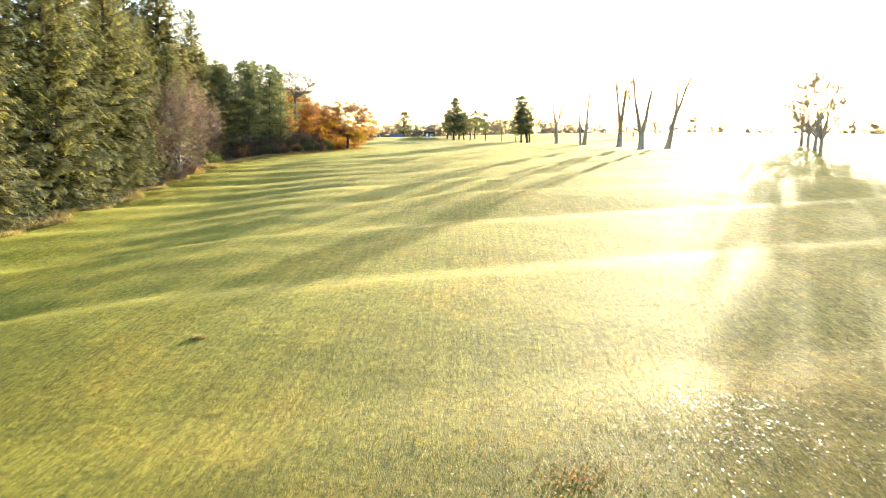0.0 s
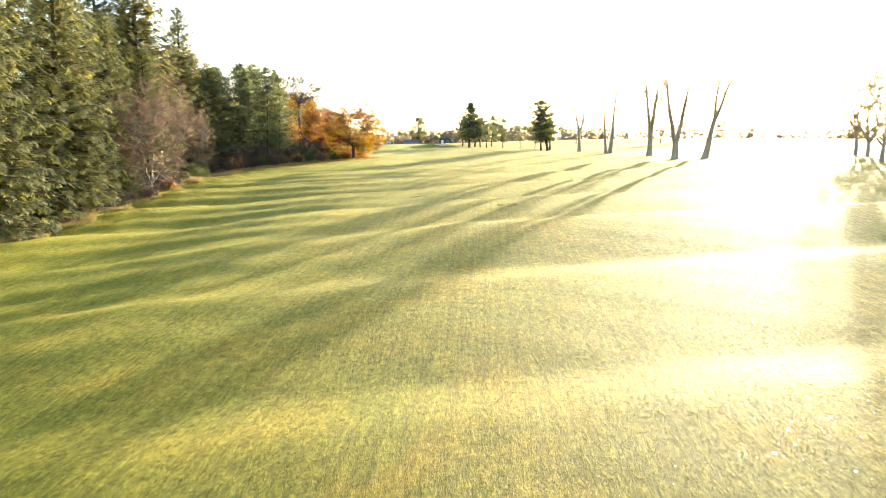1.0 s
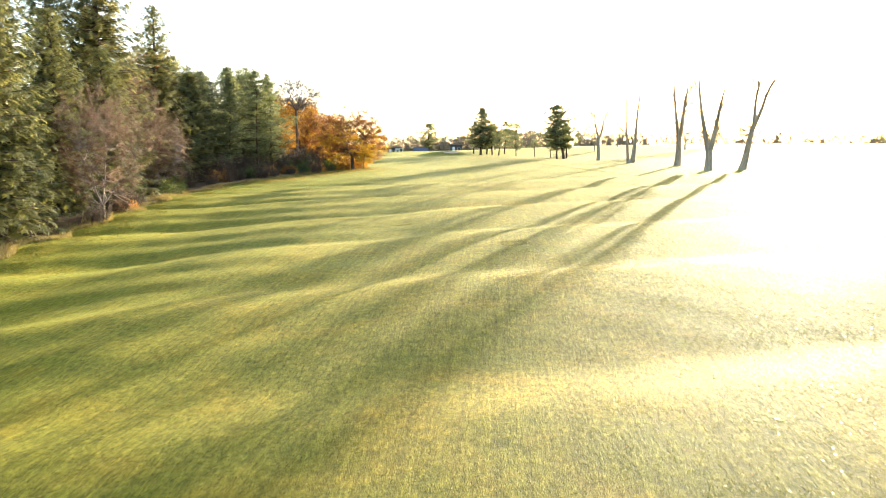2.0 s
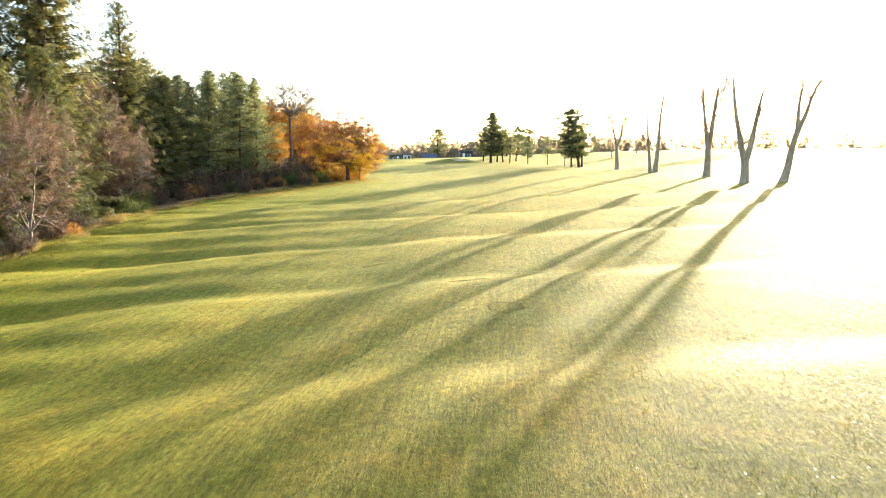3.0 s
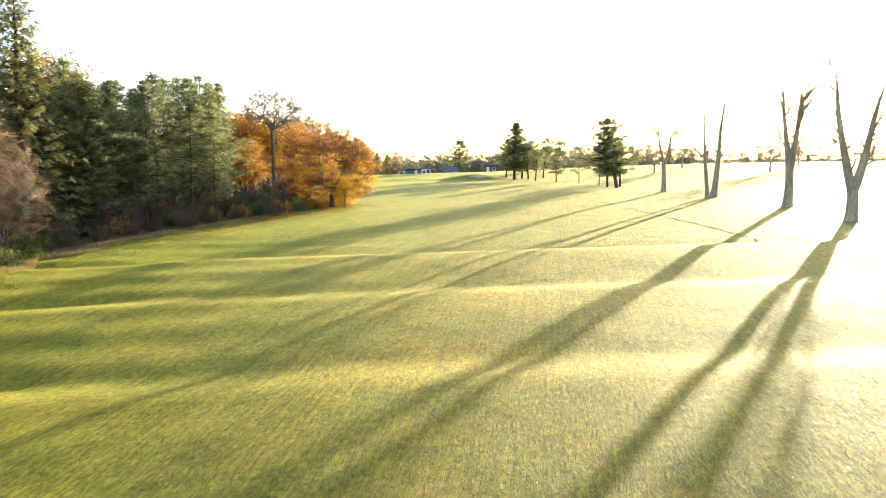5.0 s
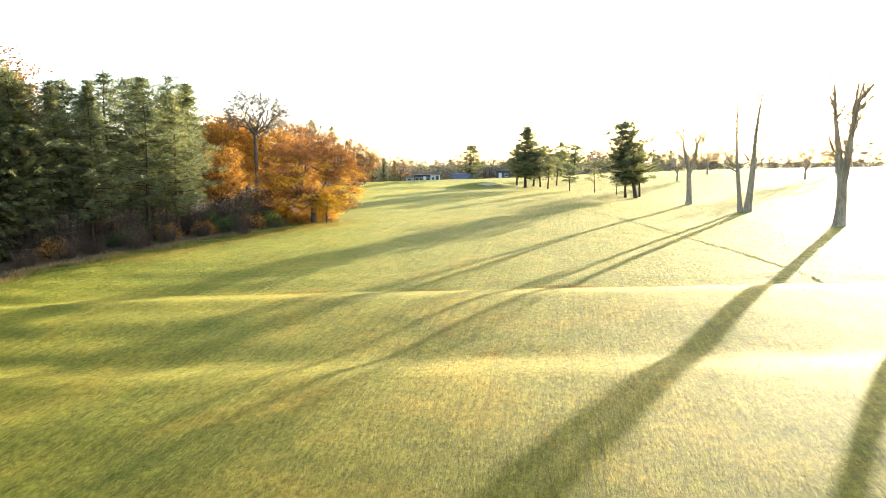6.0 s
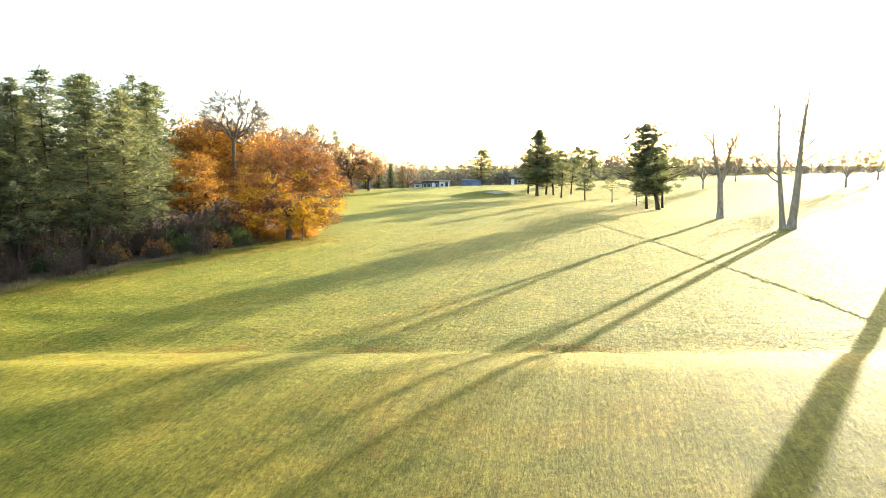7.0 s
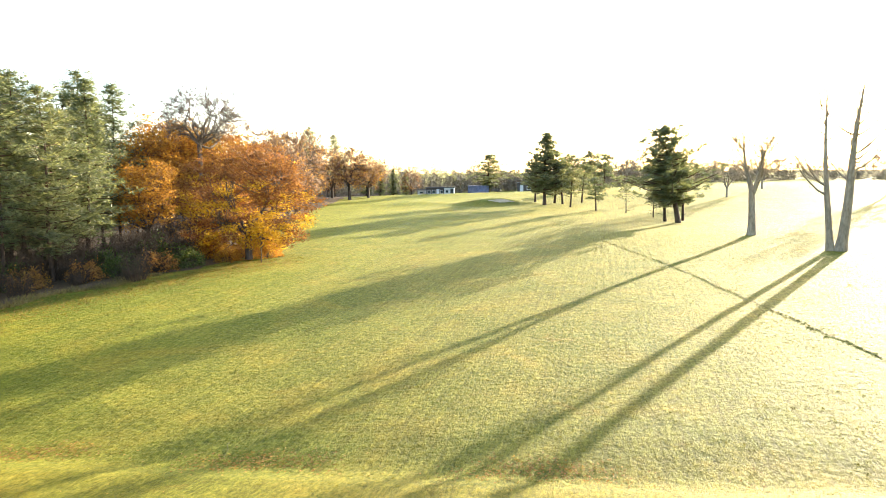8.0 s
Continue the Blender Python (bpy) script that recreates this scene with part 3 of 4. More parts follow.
def limb_tree(seed, h, crown, trunk_r, n_limbs, n_ends, fork, bark, twig_r=0.012, wiggle=0.10, low=0.10, arch=0.06, reach=99.0):
    """Wood that grows from one trunk by limbs to ends inside an egg-shaped crown (cx, cy, cz, rx, ry, rz). Returns the wood and the ends."""
    g = np.random.default_rng(seed)
    wood = Soup()
    cx, cy, cz, rx, ry, rz = crown
    d = g.normal(size=(n_ends * 3, 3))
    d /= np.linalg.norm(d, axis=1)[:, None]
    rad = g.uniform(0.18, 1.0, (len(d), 1)) ** 0.45
    lump = 1 + 0.14 * np.sin(3.1 * d[:, :1] * 2 + seed) * np.cos(4.3 * d[:, 1:2] + 2 * d[:, 2:3] + seed)
    ends = np.array([cx, cy, cz]) + d * rad * lump * (rx, ry, rz)
    keep = (ends[:, 2] > low * h) & (d[:, 2] > -0.9)
    ends = ends[keep][:n_ends]
    top = np.array([0.15 * cx, 0.15 * cy, fork])
    zs = np.linspace(-0.4, fork, 5)
    wood.tube(np.stack([0.15 * cx * (zs / fork).clip(0) ** 2, 0.15 * cy * (zs / fork).clip(0) ** 2 + 0.05 * np.sin(zs * 2), zs], 1),
              trunk_r * np.array([1.5, 1.12, 1.0, 0.95, 0.9]), 9)
    hubs = []
    for k in range(n_limbs):
        e = ends[g.integers(len(ends))]
        tip = top + (e - top) * g.uniform(0.62, 0.8)
        mid = top + (tip - top) * 0.5 + g.normal(0, wiggle * 2, 3) * np.linalg.norm(tip - top) * 0.3 + (0, 0, arch * np.linalg.norm(tip - top))
        ts = np.linspace(0, 1, 6)[:, None]
        p = (1 - ts) ** 2 * top + 2 * ts * (1 - ts) * mid + ts ** 2 * tip
        p[1:-1] += g.normal(0, wiggle, (4, 3)) * np.linalg.norm(tip - top) * 0.12
        rr = trunk_r * np.linspace(0.6, 0.14, 6)
        wood.tube(p, rr, 6)
        hubs.append((p, rr))
    allp = np.concatenate([p for p, _ in hubs])
    allr = np.concatenate([r for _, r in hubs])
    stubs = []
    for e in ends:
        dd = np.linalg.norm(allp - e, axis=1) + np.linalg.norm(allp - top, axis=1) * 0.25
        j = int(np.argmin(dd))
        b = allp[j]
        ln = np.linalg.norm(e - b)
        if ln > reach:
            continue
        mid = (b + e) / 2 + g.normal(0, wiggle, 3) * ln + (0, 0, 0.08 * ln)
        r0 = min(allr[j] * 0.6, 0.02 + 0.012 * ln)
        wood.tube(np.array([b, mid, e]), np.array([r0, r0 * 0.65, twig_r]), 4)
        stubs.append((b, mid, e))
    return wood, ends, stubs, g


def broadleaf(seed, h, crown, trunk_r, leaf_mat, n_ends=420, per=34, leaf=0.24, spread=0.55, fork=None, bark=None, extra=None):
    """Trunk with limbs, and loose bunches of leaves; extra: (material, share, lowest crown share) for bunches of a second tint."""
    wood, ends, stubs, g = limb_tree(seed, h, crown, trunk_r, 9, n_ends, fork or 0.28 * h, bark or BARK, low=0.06)
    kinds = [(leaf_mat, np.ones(len(ends), dtype=bool))]
    if extra:
        mat2, share, below = extra
        pick = g.random(len(ends)) < share * ((1.5 * below * h - ends[:, 2]) / (below * h)).clip(0, 1)
        kinds = [(leaf_mat, ~pick), (mat2, pick)]
    meshes = []
    for mat, sel in kinds:
        s = Soup()
        e = ends[sel]
        if len(e):
            o = np.repeat(e, per, axis=0)
            o = o + g.normal(0, spread, o.shape) * (1, 1, 0.42)
            s.stamp(LEAF_V, LEAF_T, turns(g, len(o), leaf * g.uniform(0.6, 1.3, len(o)), 0.75), o)
            meshes.append(s.mesh("crown", mat))
    return wood.mesh("trunk", bark or BARK, True), meshes


def twiggy(seed, h, crown, trunk_r, n_ends, twigs, twig_len, bark, twig_mat, fork, twig_w=0.012, leaves=None, hang=0.0, limbs=8, low=0.1, arch=0.06, wiggle=0.16, reach=99.0):
    """A leafless tree: limbs, then fans of fine twigs; a few leaves where given."""
    wood, ends, stubs, g = limb_tree(seed, h, crown, trunk_r, limbs, n_ends, fork, bark, 0.012, wiggle, low, arch, reach)
    s = Soup()
    for b, m, e in stubs:
        d0 = (e - m) / (np.linalg.norm(e - m) + 1e-6)
        t = g.uniform(0.35, 1.0, twigs)[:, None]
        p0 = m + (e - m) * t
        dirs = d0 + g.normal(0, 0.6, (twigs, 3))
        dirs[:, 2] += 0.15 - hang
        dirs /= np.linalg.norm(dirs, axis=1)[:, None]
        ln = twig_len * g.uniform(0.5, 1.2, (twigs, 1))
        p1 = p0 + dirs * ln + g.normal(0, 0.05, (twigs, 3))
        side = np.cross(dirs, g.normal(size=(twigs, 3)))
        side /= np.linalg.norm(side, axis=1)[:, None]
        up = np.cross(side, dirs)
        a, bq, c = p0 + side * twig_w, p0 - side * twig_w * 0.5 + up * twig_w, p0 - side * twig_w * 0.5 - up * twig_w
        v = np.stack([a, bq, c, p1], 1).reshape(-1, 3)
        k = np.arange(twigs)[:, None] * 4
        s.add(v, tris=np.concatenate([k + (0, 1, 3), k + (1, 2, 3), k + (2, 0, 3)]))
    out = [s.mesh("twig", twig_mat)]
    if leaves:
        mat, per, leaf = leaves
        o = np.repeat(ends, per, axis=0) + g.normal(0, 0.4, (len(ends) * per, 3))
        q = Soup()
        q.stamp(LEAF_V, LEAF_T, turns(g, len(o), leaf * g.uniform(0.6, 1.3, len(o))), o)
        out.append(q.mesh("crown", mat))
    return wood.mesh("trunk", bark, True), out


def plant(kind, meshes, x, y, label, category, group="", turn=0.0, scale=1.0, sink=0.05, wide=1.0, lean=0.0):
    """Sets a tree of given meshes on the ground; lean: degrees by which it leans to the east."""
    ob = new(kind)
    ob.matrix_world = pose(x, y, gz(x, y) - sink, 0.46 * lean, 0.89 * lean, 0) @ pose(0, 0, 0, 0, 0, turn) @ Matrix.Diagonal((scale * wide, scale * wide, scale, 1))
    trunk, crowns = meshes
    if trunk:
        mesh_part("trunk", trunk, ob)
    for c in crowns if isinstance(crowns, list) else [crowns]:
        c_ob = mesh_part(c.name.split(".")[0], c, ob)
        if c.name.startswith("twig"):
            tagged(c_ob, kind="stuff")
    return tagged(ob, label, category, group)


def bush(seed, r, h, mat, n=240, per=9, leaf=0.16):
    g = np.random.default_rng(seed)
    wood, s = Soup(), Soup()
    d = g.normal(size=(n, 3))
    d[:, 2] = np.abs(d[:, 2])
    d /= np.linalg.norm(d, axis=1)[:, None]
    lump = 1 + 0.25 * np.sin(5 * d[:, :1] + seed) * np.cos(4 * d[:, 1:2] + seed)
    e = d * g.uniform(0.35, 1, (n, 1)) ** 0.5 * lump * (r, r, h) + (0, 0, 0.1)
    for q in e[:40]:
        wood.tube(np.array([[0.1 * q[0], 0.1 * q[1], -0.1], q * (0.55, 0.55, 0.5), q]), (0.03, 0.02, 0.008), 4)
    o = np.repeat(e, per, axis=0) + g.normal(0, 0.14, (n * per, 3))
    s.stamp(LEAF_V, LEAF_T, turns(g, len(o), leaf * g.uniform(0.6, 1.3, len(o))), o)
    return wood.mesh("stem", BARK), [s.mesh("foliage", mat)]


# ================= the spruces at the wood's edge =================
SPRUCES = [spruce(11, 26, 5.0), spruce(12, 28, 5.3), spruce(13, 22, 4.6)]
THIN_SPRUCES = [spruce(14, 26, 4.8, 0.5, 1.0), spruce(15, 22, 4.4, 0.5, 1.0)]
for k, (x, y, v, s) in enumerate([(-32, 45, 0, 0.92), (-34.5, 52, 1, 0.98), (-33, 58, 2, 1.08), (-35, 64.5, 0, 1.02), (-34, 70.5, 2, 1.02), (-36.5, 76.5, 0, 0.92)]):
    plant("spruce", SPRUCES[v], x, y, "tall green spruce with drooping boughs down to the ground", "spruce tree", "spruces at the wood's edge", 73 * k, s)
for k, (x, y, v, s) in enumerate([(-41.5, 67, 1, 1.2), (-42, 77, 0, 1.05)]):
    plant("spruce", THIN_SPRUCES[v], x, y, "dark spruce standing deep in the wood", "spruce tree", "spruces in the wood", 51 * k, s)
plant("spruce", THIN_SPRUCES[0], -42.2, 100, "tall dark spruce over leafless birches", "spruce tree", "spruces at the wood's edge", 200, 0.85)
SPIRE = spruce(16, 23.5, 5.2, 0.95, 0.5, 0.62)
plant("spruce", SPRUCES[0], -40.8, 90.5, "tall green spruce behind leafless birches", "spruce tree", "spruces at the wood's edge", 70, 1.0)
plant("spruce", SPRUCES[2], -35.6, 90.5, "green spruce between two leafless birches", "spruce tree", "spruces at the wood's edge", 150, 0.72)
plant("spruce", SPIRE, -39.8, 111.0, "tall spruce with a thin spire above its neighbours", "spruce tree", "spruces at the wood's edge", 200, 1.0)
plant("spruce", SPRUCES[2], -38.0, 117.5, "sunlit spruce with hanging tips, beside a taller one", "spruce tree", "spruces at the wood's edge", 120, 0.70, wide=1.25)
plant("spruce", SPRUCES[1], -38.6, 95.5, "tall dark spruce behind leafless birches", "spruce tree", "spruces at the wood's edge", 20, 1.08)
plant("spruce", SPRUCES[2], -37.0, 84.5, "green spruce behind leafless birches", "spruce tree", "spruces at the wood's edge", 250, 0.86)
plant("spruce", SPRUCES[2], -39.5, 100, "green spruce behind leafless birches", "spruce tree", "spruces at the wood's edge", 310, 0.66)

# ================= birches =================
BIRCH_A = twiggy(31, 11, (0, 0, 5.9, 3.7, 3.7, 5.4), 0.13, 420, 26, 0.8, BIRCH_BARK, TWIG, 1.0, 0.008, hang=0.25, low=0.03)
BIRCH_B = twiggy(32, 10, (0.6, -0.4, 5.3, 3.5, 3.5, 4.9), 0.12, 380, 26, 0.8, BIRCH_BARK, TWIG, 0.9, 0.008, hang=0.3, low=0.03)
for k, (x, y, m, s) in enumerate([(-30.8, 80.5, BIRCH_A, 1.08), (-36.0, 103.5, BIRCH_A, 0.92), (-38.6, 101.5, BIRCH_B, 1.45)]):
    plant("birch", m, x, y, "leafless birch with a haze of purple-brown twigs", "birch tree", "birches at the wood's edge", 97 * k, s)

# ================= pine wood =================
PINES = [pine(41, 18, 4.3, 0.18, 640, 0.82, 22, 0.18), pine(42, 16.5, 4.2, 0.16, 620, 0.82, 22, 0.16, "cone", 0.4), pine(43, 17.5, 4.4, 0.20, 640, 0.82, 22, 0.17), pine(44, 15.5, 4.0, 0.14, 620, 0.82, 22, 0.16, ragged=0.4)]
g = np.random.default_rng(5)
spots = []
for row in range(4):
    for k in range(9):
        y = 117 + k * 4.2 + 1.5 * (row % 2) + g.normal(0, 0.7)
        x = stand_x(y) - 3.2 - row * 4.6 - 0.14 * max(0, 130 - y) + g.normal(0, 0.7)
        if x > -31 - 0.55 * max(0, y - 140) and y > 131:
            continue
        if y > 141 and x > -38.5:
            continue
        spots.append((x, y, row))
for k, (x, y, row) in enumerate(spots):
    plant("scots_pine", PINES[k % 4], x, y, "dark Scots pine with a bare lower trunk in the wood", "pine tree", "pines of the wood", 61 * k, 0.85 + 0.13 * g.random() + 0.02 * row)

def bramble(seed, r, h, n=70, twigs=16):
    """A thicket of bare arching stems."""
    g = np.random.default_rng(seed)
    wood, tw = Soup(), Soup()
    for k in range(n):
        a, rad = g.uniform(0, 6.283), r * math.sqrt(g.random())
        b = np.array([math.cos(a) * rad * 0.5, math.sin(a) * rad * 0.5, -0.1])
        top = np.array([math.cos(a) * rad, math.sin(a) * rad, h * g.uniform(0.5, 1.0)])
        mid = (b + top) / 2 + g.normal(0, 0.15, 3)
        wood.tube(np.array([b, mid, top]), (0.03, 0.022, 0.008), 3)
        t = g.uniform(0.2, 1.0, (twigs, 1))
        p = b + (top - b) * t + g.normal(0, 0.08, (twigs, 3))
        d = g.normal(0, 1, (twigs, 3)) + (0, 0, 0.3)
        d = d / np.linalg.norm(d, axis=1)[:, None] * g.uniform(0.3, 0.9, (twigs, 1))
        w = np.cross(d, g.normal(size=(twigs, 3)))
        w = w / np.linalg.norm(w, axis=1)[:, None] * 0.022
        tw.add(np.stack([p - w, p + w, p + d], 1).reshape(-1, 3), tris=np.arange(3 * twigs).reshape(-1, 3))
    return wood.mesh("stem", DARK_TWIG), [tw.mesh("twig", DARK_TWIG)]


THICKETS = [bramble(45, 2.4, 4.2, 80), bramble(46, 2.2, 3.2)]
for x, y, s, t in ((-30.2, 78.6, 0.6, 0), (-31.0, 83.2, 0.7, 40), (-32.4, 88.5, 0.7, 90), (-35.8, 104.8, 0.6, 10)):
    plant("thicket", THICKETS[1], x, y, "brown leafless thicket at the foot of the birches", "undergrowth", "undergrowth of the wood", t, s)
k = 0
for y in np.arange(104, 152, 2.6):
    for row in range(3):
        x = float(edge_x(y)) - 2.2 - row * 4.4 - 0.10 * max(0, 128 - y) + g.normal(0, 0.8)
        if x > -24 - 0.4 * max(0, y - 136) and y > 134:
            continue
        plant("thicket", THICKETS[k % 2], x, y + g.normal(0, 0.6), "brown leafless thicket under the pines", "undergrowth", "undergrowth of the wood", 67 * k, (0.36 if row == 0 else 0.75) + 0.3 * g.random())
        k += 1


def deep_wood():
    """The closed mass of conifers deep in the wood."""
    g = np.random.default_rng(22)
    s = Soup()
    bv, bt = burst_shape(g, 24, 0.8, 0.14)
    offs, size = [], []
    for k in range(520):
        y = g.uniform(-30, 250)
        x = float(edge_x(y)) - (26 if y > 42 else 5) - abs(g.normal(0, 17))
        h = g.uniform(9, 13)
        for _ in range(7):
            f = g.uniform(0.05, 1.0)
            offs.append((x + g.normal(0, 1.0), y + g.normal(0, 1.0), gz(x, y) + h * f))
            size.append(g.uniform(1.6, 2.4) * (1.25 - 0.6 * f))
    s.stamp(bv, bt, turns(g, len(offs), np.array(size), 0.8), np.array(offs))
    tagged(new("deep_wood", s.mesh("deep_wood", PINE)), "dense dark conifers deep in the wood", "trees", kind="stuff")


deep_wood()

# ================= autumn trees at the corner of the wood =================
OAK = broadleaf(51, 10.8, (0.2, 0, 5.2, 5.8, 5.8, 5.4), 0.30, COPPER, 330, 125, 0.19, 0.40, 2.2, extra=(YELLOW, 0.6, 0.5))
plant("oak", OAK, -19.2, 139.5, "round oak in copper and golden autumn leaf", "oak tree", "", 30, 1.0)
SKIRTS = [bush(64, 2.3, 2.6, GOLD, 260, 12, 0.2), bush(65, 2.0, 2.2, COPPER, 240, 12, 0.2)]
for k, (x, y, m, s) in enumerate([(-25.0, 142.0, 1, 1.1), (-21.0, 144.5, 0, 1.0), (-27.5, 144.0, 0, 1.3), (-23.6, 141.0, 0, 0.8), (-20.6, 138.4, 0, 0.55), (-18.0, 140.6, 0, 0.6), (-38.5, 128.8, 0, 0.8)]):
    plant("beech_scrub", SKIRTS[m], x, y, "low golden-brown beech scrub beside the oak", "shrub", "beech scrub at the oak", 57 * k, s)
BARE = twiggy(52, 17.5, (0.4, 0, 14.2, 6.3, 5.9, 3.5), 0.27, 420, 26, 0.8, DEAD_BARK, DEAD_BARK, 10.9, 0.009, limbs=13, arch=0.20, wiggle=0.40, reach=3.2)
plant("bare_oak", BARE, -33, 155.5, "tall dead-looking oak with crooked bare limbs", "oak tree", "", 200, 1.0)
GOLDS = [broadleaf(53, 12, (0, 0, 7, 4.2, 4.2, 5.2), 0.25, GOLD, 300, 28, 0.27, 0.5, 2.5), broadleaf(54, 11, (0, 0, 6.2, 4.6, 4.6, 4.6), 0.25, COPPER, 300, 28, 0.27, 0.5, 2.2, extra=(YELLOW, 0.4, 0.6))]
for k, (x, y, m, s) in enumerate([(-33.6, 161.5, 0, 1.12), (-38.4, 153.6, 0, 1.08), (-34.6, 147.6, 0, 0.80), (-39.0, 158.5, 0, 1.25), (-29.5, 162, 1, 1.0), (-43, 164, 1, 1.35), (-25.0, 146, 1, 0.72), (-38.6, 160.5, 0, 1.05), (-41.5, 168, 0, 1.2)]):
    plant("beech", GOLDS[m], x, y, "golden-orange autumn tree among the pines", "beech tree", "autumn trees of the wood", 77 * k, s)
TALL = broadleaf(56, 19.5, (0, 0, 13.2, 5.6, 5.6, 6.2), 0.35, COPPER, 420, 34, 0.34, 0.6, 5.0, extra=(GOLD, 0.4, 0.9))
plant("beech", TALL, -47, 124.5, "tall dense copper-leaved tree rising behind the pines", "beech tree", "autumn trees of the wood", 20, 1.0)
SAPLING = broadleaf(55, 4.2, (0, 0, 2.7, 0.9, 0.9, 1.5), 0.05, YELLOW, 60, 10, 0.16, 0.2, 1.2)
plant("sapling", SAPLING, -16.9, 137.2, "thin sapling with sparse yellow leaves beside the oak", "sapling", "", 0, 1.0)

# ================= shrubs along the edge =================
BUSHES = [bush(61, 1.6, 1.9, SHRUB), bush(62, 1.4, 1.5, RUSSET, 200, 7), bush(63, 1.9, 2.3, SHRUB)]
for k, (x, y, m, s) in enumerate([(-33.6, 99.5, 0, 1.0), (-34.8, 103.8, 0, 1.0), (-35.8, 106.5, 2, 0.8), (-36, 95, 2, 1.0), (-31.8, 86.5, 1, 0.8), (-27.4, 129.5, 1, 1.0), (-25.8, 131.5, 0, 0.9), (-24.2, 133.6, 1, 1.1),
                                  (-22.9, 135.6, 0, 0.9), (-29.5, 126, 1, 1.1), (-31.5, 121.5, 2, 0.8), (-33.5, 115, 1, 1.1), (-20.5, 140.5, 1, 0.8), (-26.5, 137, 2, 1.1), (-29, 133, 2, 1.0), (-32, 126, 2, 1.1)]):
    plant("shrub", BUSHES[m], x, y, "evergreen shrub at the foot of the wood" if m != 1 else "brownish leafy shrub at the foot of the wood", "shrub", "shrubs of the wood's edge", 83 * k, s)

# ================= trees beyond the oak =================
BROWN = [twiggy(71, 11.5, (0, 0, 6.8, 5.2, 5.2, 4.6), 0.32, 240, 22, 0.9, BARK, TWIG, 2.6, 0.02, (RUSSET, 14, 0.26)),
         twiggy(72, 11, (0.6, 0, 6.2, 5.4, 5.0, 4.6), 0.32, 240, 22, 0.9, BARK, TWIG, 2.4, 0.02, (GOLD, 12, 0.26)),
         twiggy(73, 10, (0, 0, 5.8, 4.2, 4.2, 4.4), 0.22, 120, 14, 1.1, BARK, TWIG, 2.0, 0.022, (RUSSET, 5, 0.26))]
for k, (x, y, s) in enumerate([(-43, 190, 1.55), (-47, 204, 1.55), (-51, 214, 1.5), (-41, 200, 1.5), (-45, 210, 1.5), (-48, 222, 1.4), (-53, 233, 1.3), (-50, 242, 1.2), (-39, 188, 1.3)]):
    plant("woodland_tree", BROWN[2], x, y, "tall leafless brown tree along the far wood", "tree", "trees along the far wood", 31 * k, s)
plant("oak", BROWN[0], -43.5, 236, "oak holding thin russet leaves, at the far turf edge", "oak tree", "far oaks", 10, 1.1)
plant("oak", BROWN[1], -40.5, 241, "oak with sparse russet and golden leaves", "oak tree", "far oaks", 140, 1.0)
g = np.random.default_rng(9)
for k in range(13):
    y = 181 + k * 7.0
    plant("woodland_tree", BROWN[2], float(edge_x(y)) - 7 - (k % 3) * 4 - 0.03 * (y - 160), y, "leafless brown tree along the far wood", "tree", "trees along the far wood", 47 * k, 0.95 + 0.3 * g.random())
for k, (x, y, s) in enumerate([(-66, 205, 0.95), (-70, 222, 0.95), (-68, 240, 0.9), (-54, 238, 0.98), (-57, 243, 0.95), (-51, 247, 0.9)]):
    plant("scots_pine", PINES[(k + 1) % 4], x, y, "dark conifer rising over the far wood", "pine tree", "far conifers", 90 * k, s)

# ================= pines and bare trees on the open turf =================
THICK = pine(81, 12.5, 3.7, 0.12, 420, 0.8, 40, trunk_r=0.3, form="cone")
CLUMP = pine(90, 12.4, 5.0, 0.17, 900, 0.75, 34, trunk_r=0.3, form="cone", ragged=0.22)
MULTI = [pine(82, 8.6, 3.5, 0.28, 320, 0.7, 32, trunk_r=0.2), pine(83, 6.6, 3.0, 0.34, 230, 0.65, 32, trunk_r=0.15, ragged=0.35)]
for x, y, m, s, t in [(3.0, 204.0, CLUMP, 1.0, 0), (4.8, 206.5, MULTI[0], 1.05, 40), (1.4, 207.5, MULTI[0], 0.95, 80), (6.2, 204.5, MULTI[0], 0.85, 200), (7.7, 196.0, MULTI[1], 0.95, 90), (9.6, 206.0, MULTI[1], 1.0, 150), (11.4, 186.8, MULTI[1], 0.75, 10)]:
    plant("scots_pine", m, x, y, "Scots pine standing in a clump on the open turf", "pine tree", "pine clump on the turf", t, s)
GIANT = pine(84, 11.3, 6.0, 0.20, 900, 0.78, 34, trunk_r=0.3, ragged=0.40)
plant("scots_pine", GIANT, 20.4, 168.0, "broad Scots pine with low spreading boughs", "pine tree", "", 30, 1.0, lean=-8)
plant("scots_pine", MULTI[0], 19.4, 170.0, "slimmer pine close beside a broad one", "pine tree", "pines beside the broad one", 130, 0.95)
plant("scots_pine", MULTI[0], 21.3, 170.6, "slimmer pine close beside a broad one", "pine tree", "pines beside the broad one", 250, 0.85)
SLIM = pine(85, 4.0, 1.6, 0.48, 70, 0.45, 30, trunk_r=0.07, ragged=0.45)
for x, y in ((15.4, 182.4), (18.5, 175.4)):
    plant("young_pine", SLIM, x, y, "slender young pine on the open turf", "pine tree", "young pines on the turf", 50 * x, 1.0)
LONE = pine(91, 9.8, 5.0, 0.18, 340, 0.95, 36, trunk_r=0.26, ragged=0.5)
plant("scots_pine", LONE, -15.2, 268, "lone pine with an uneven crown near the sheds", "pine tree", "", 0, 1.08, wide=1.2)
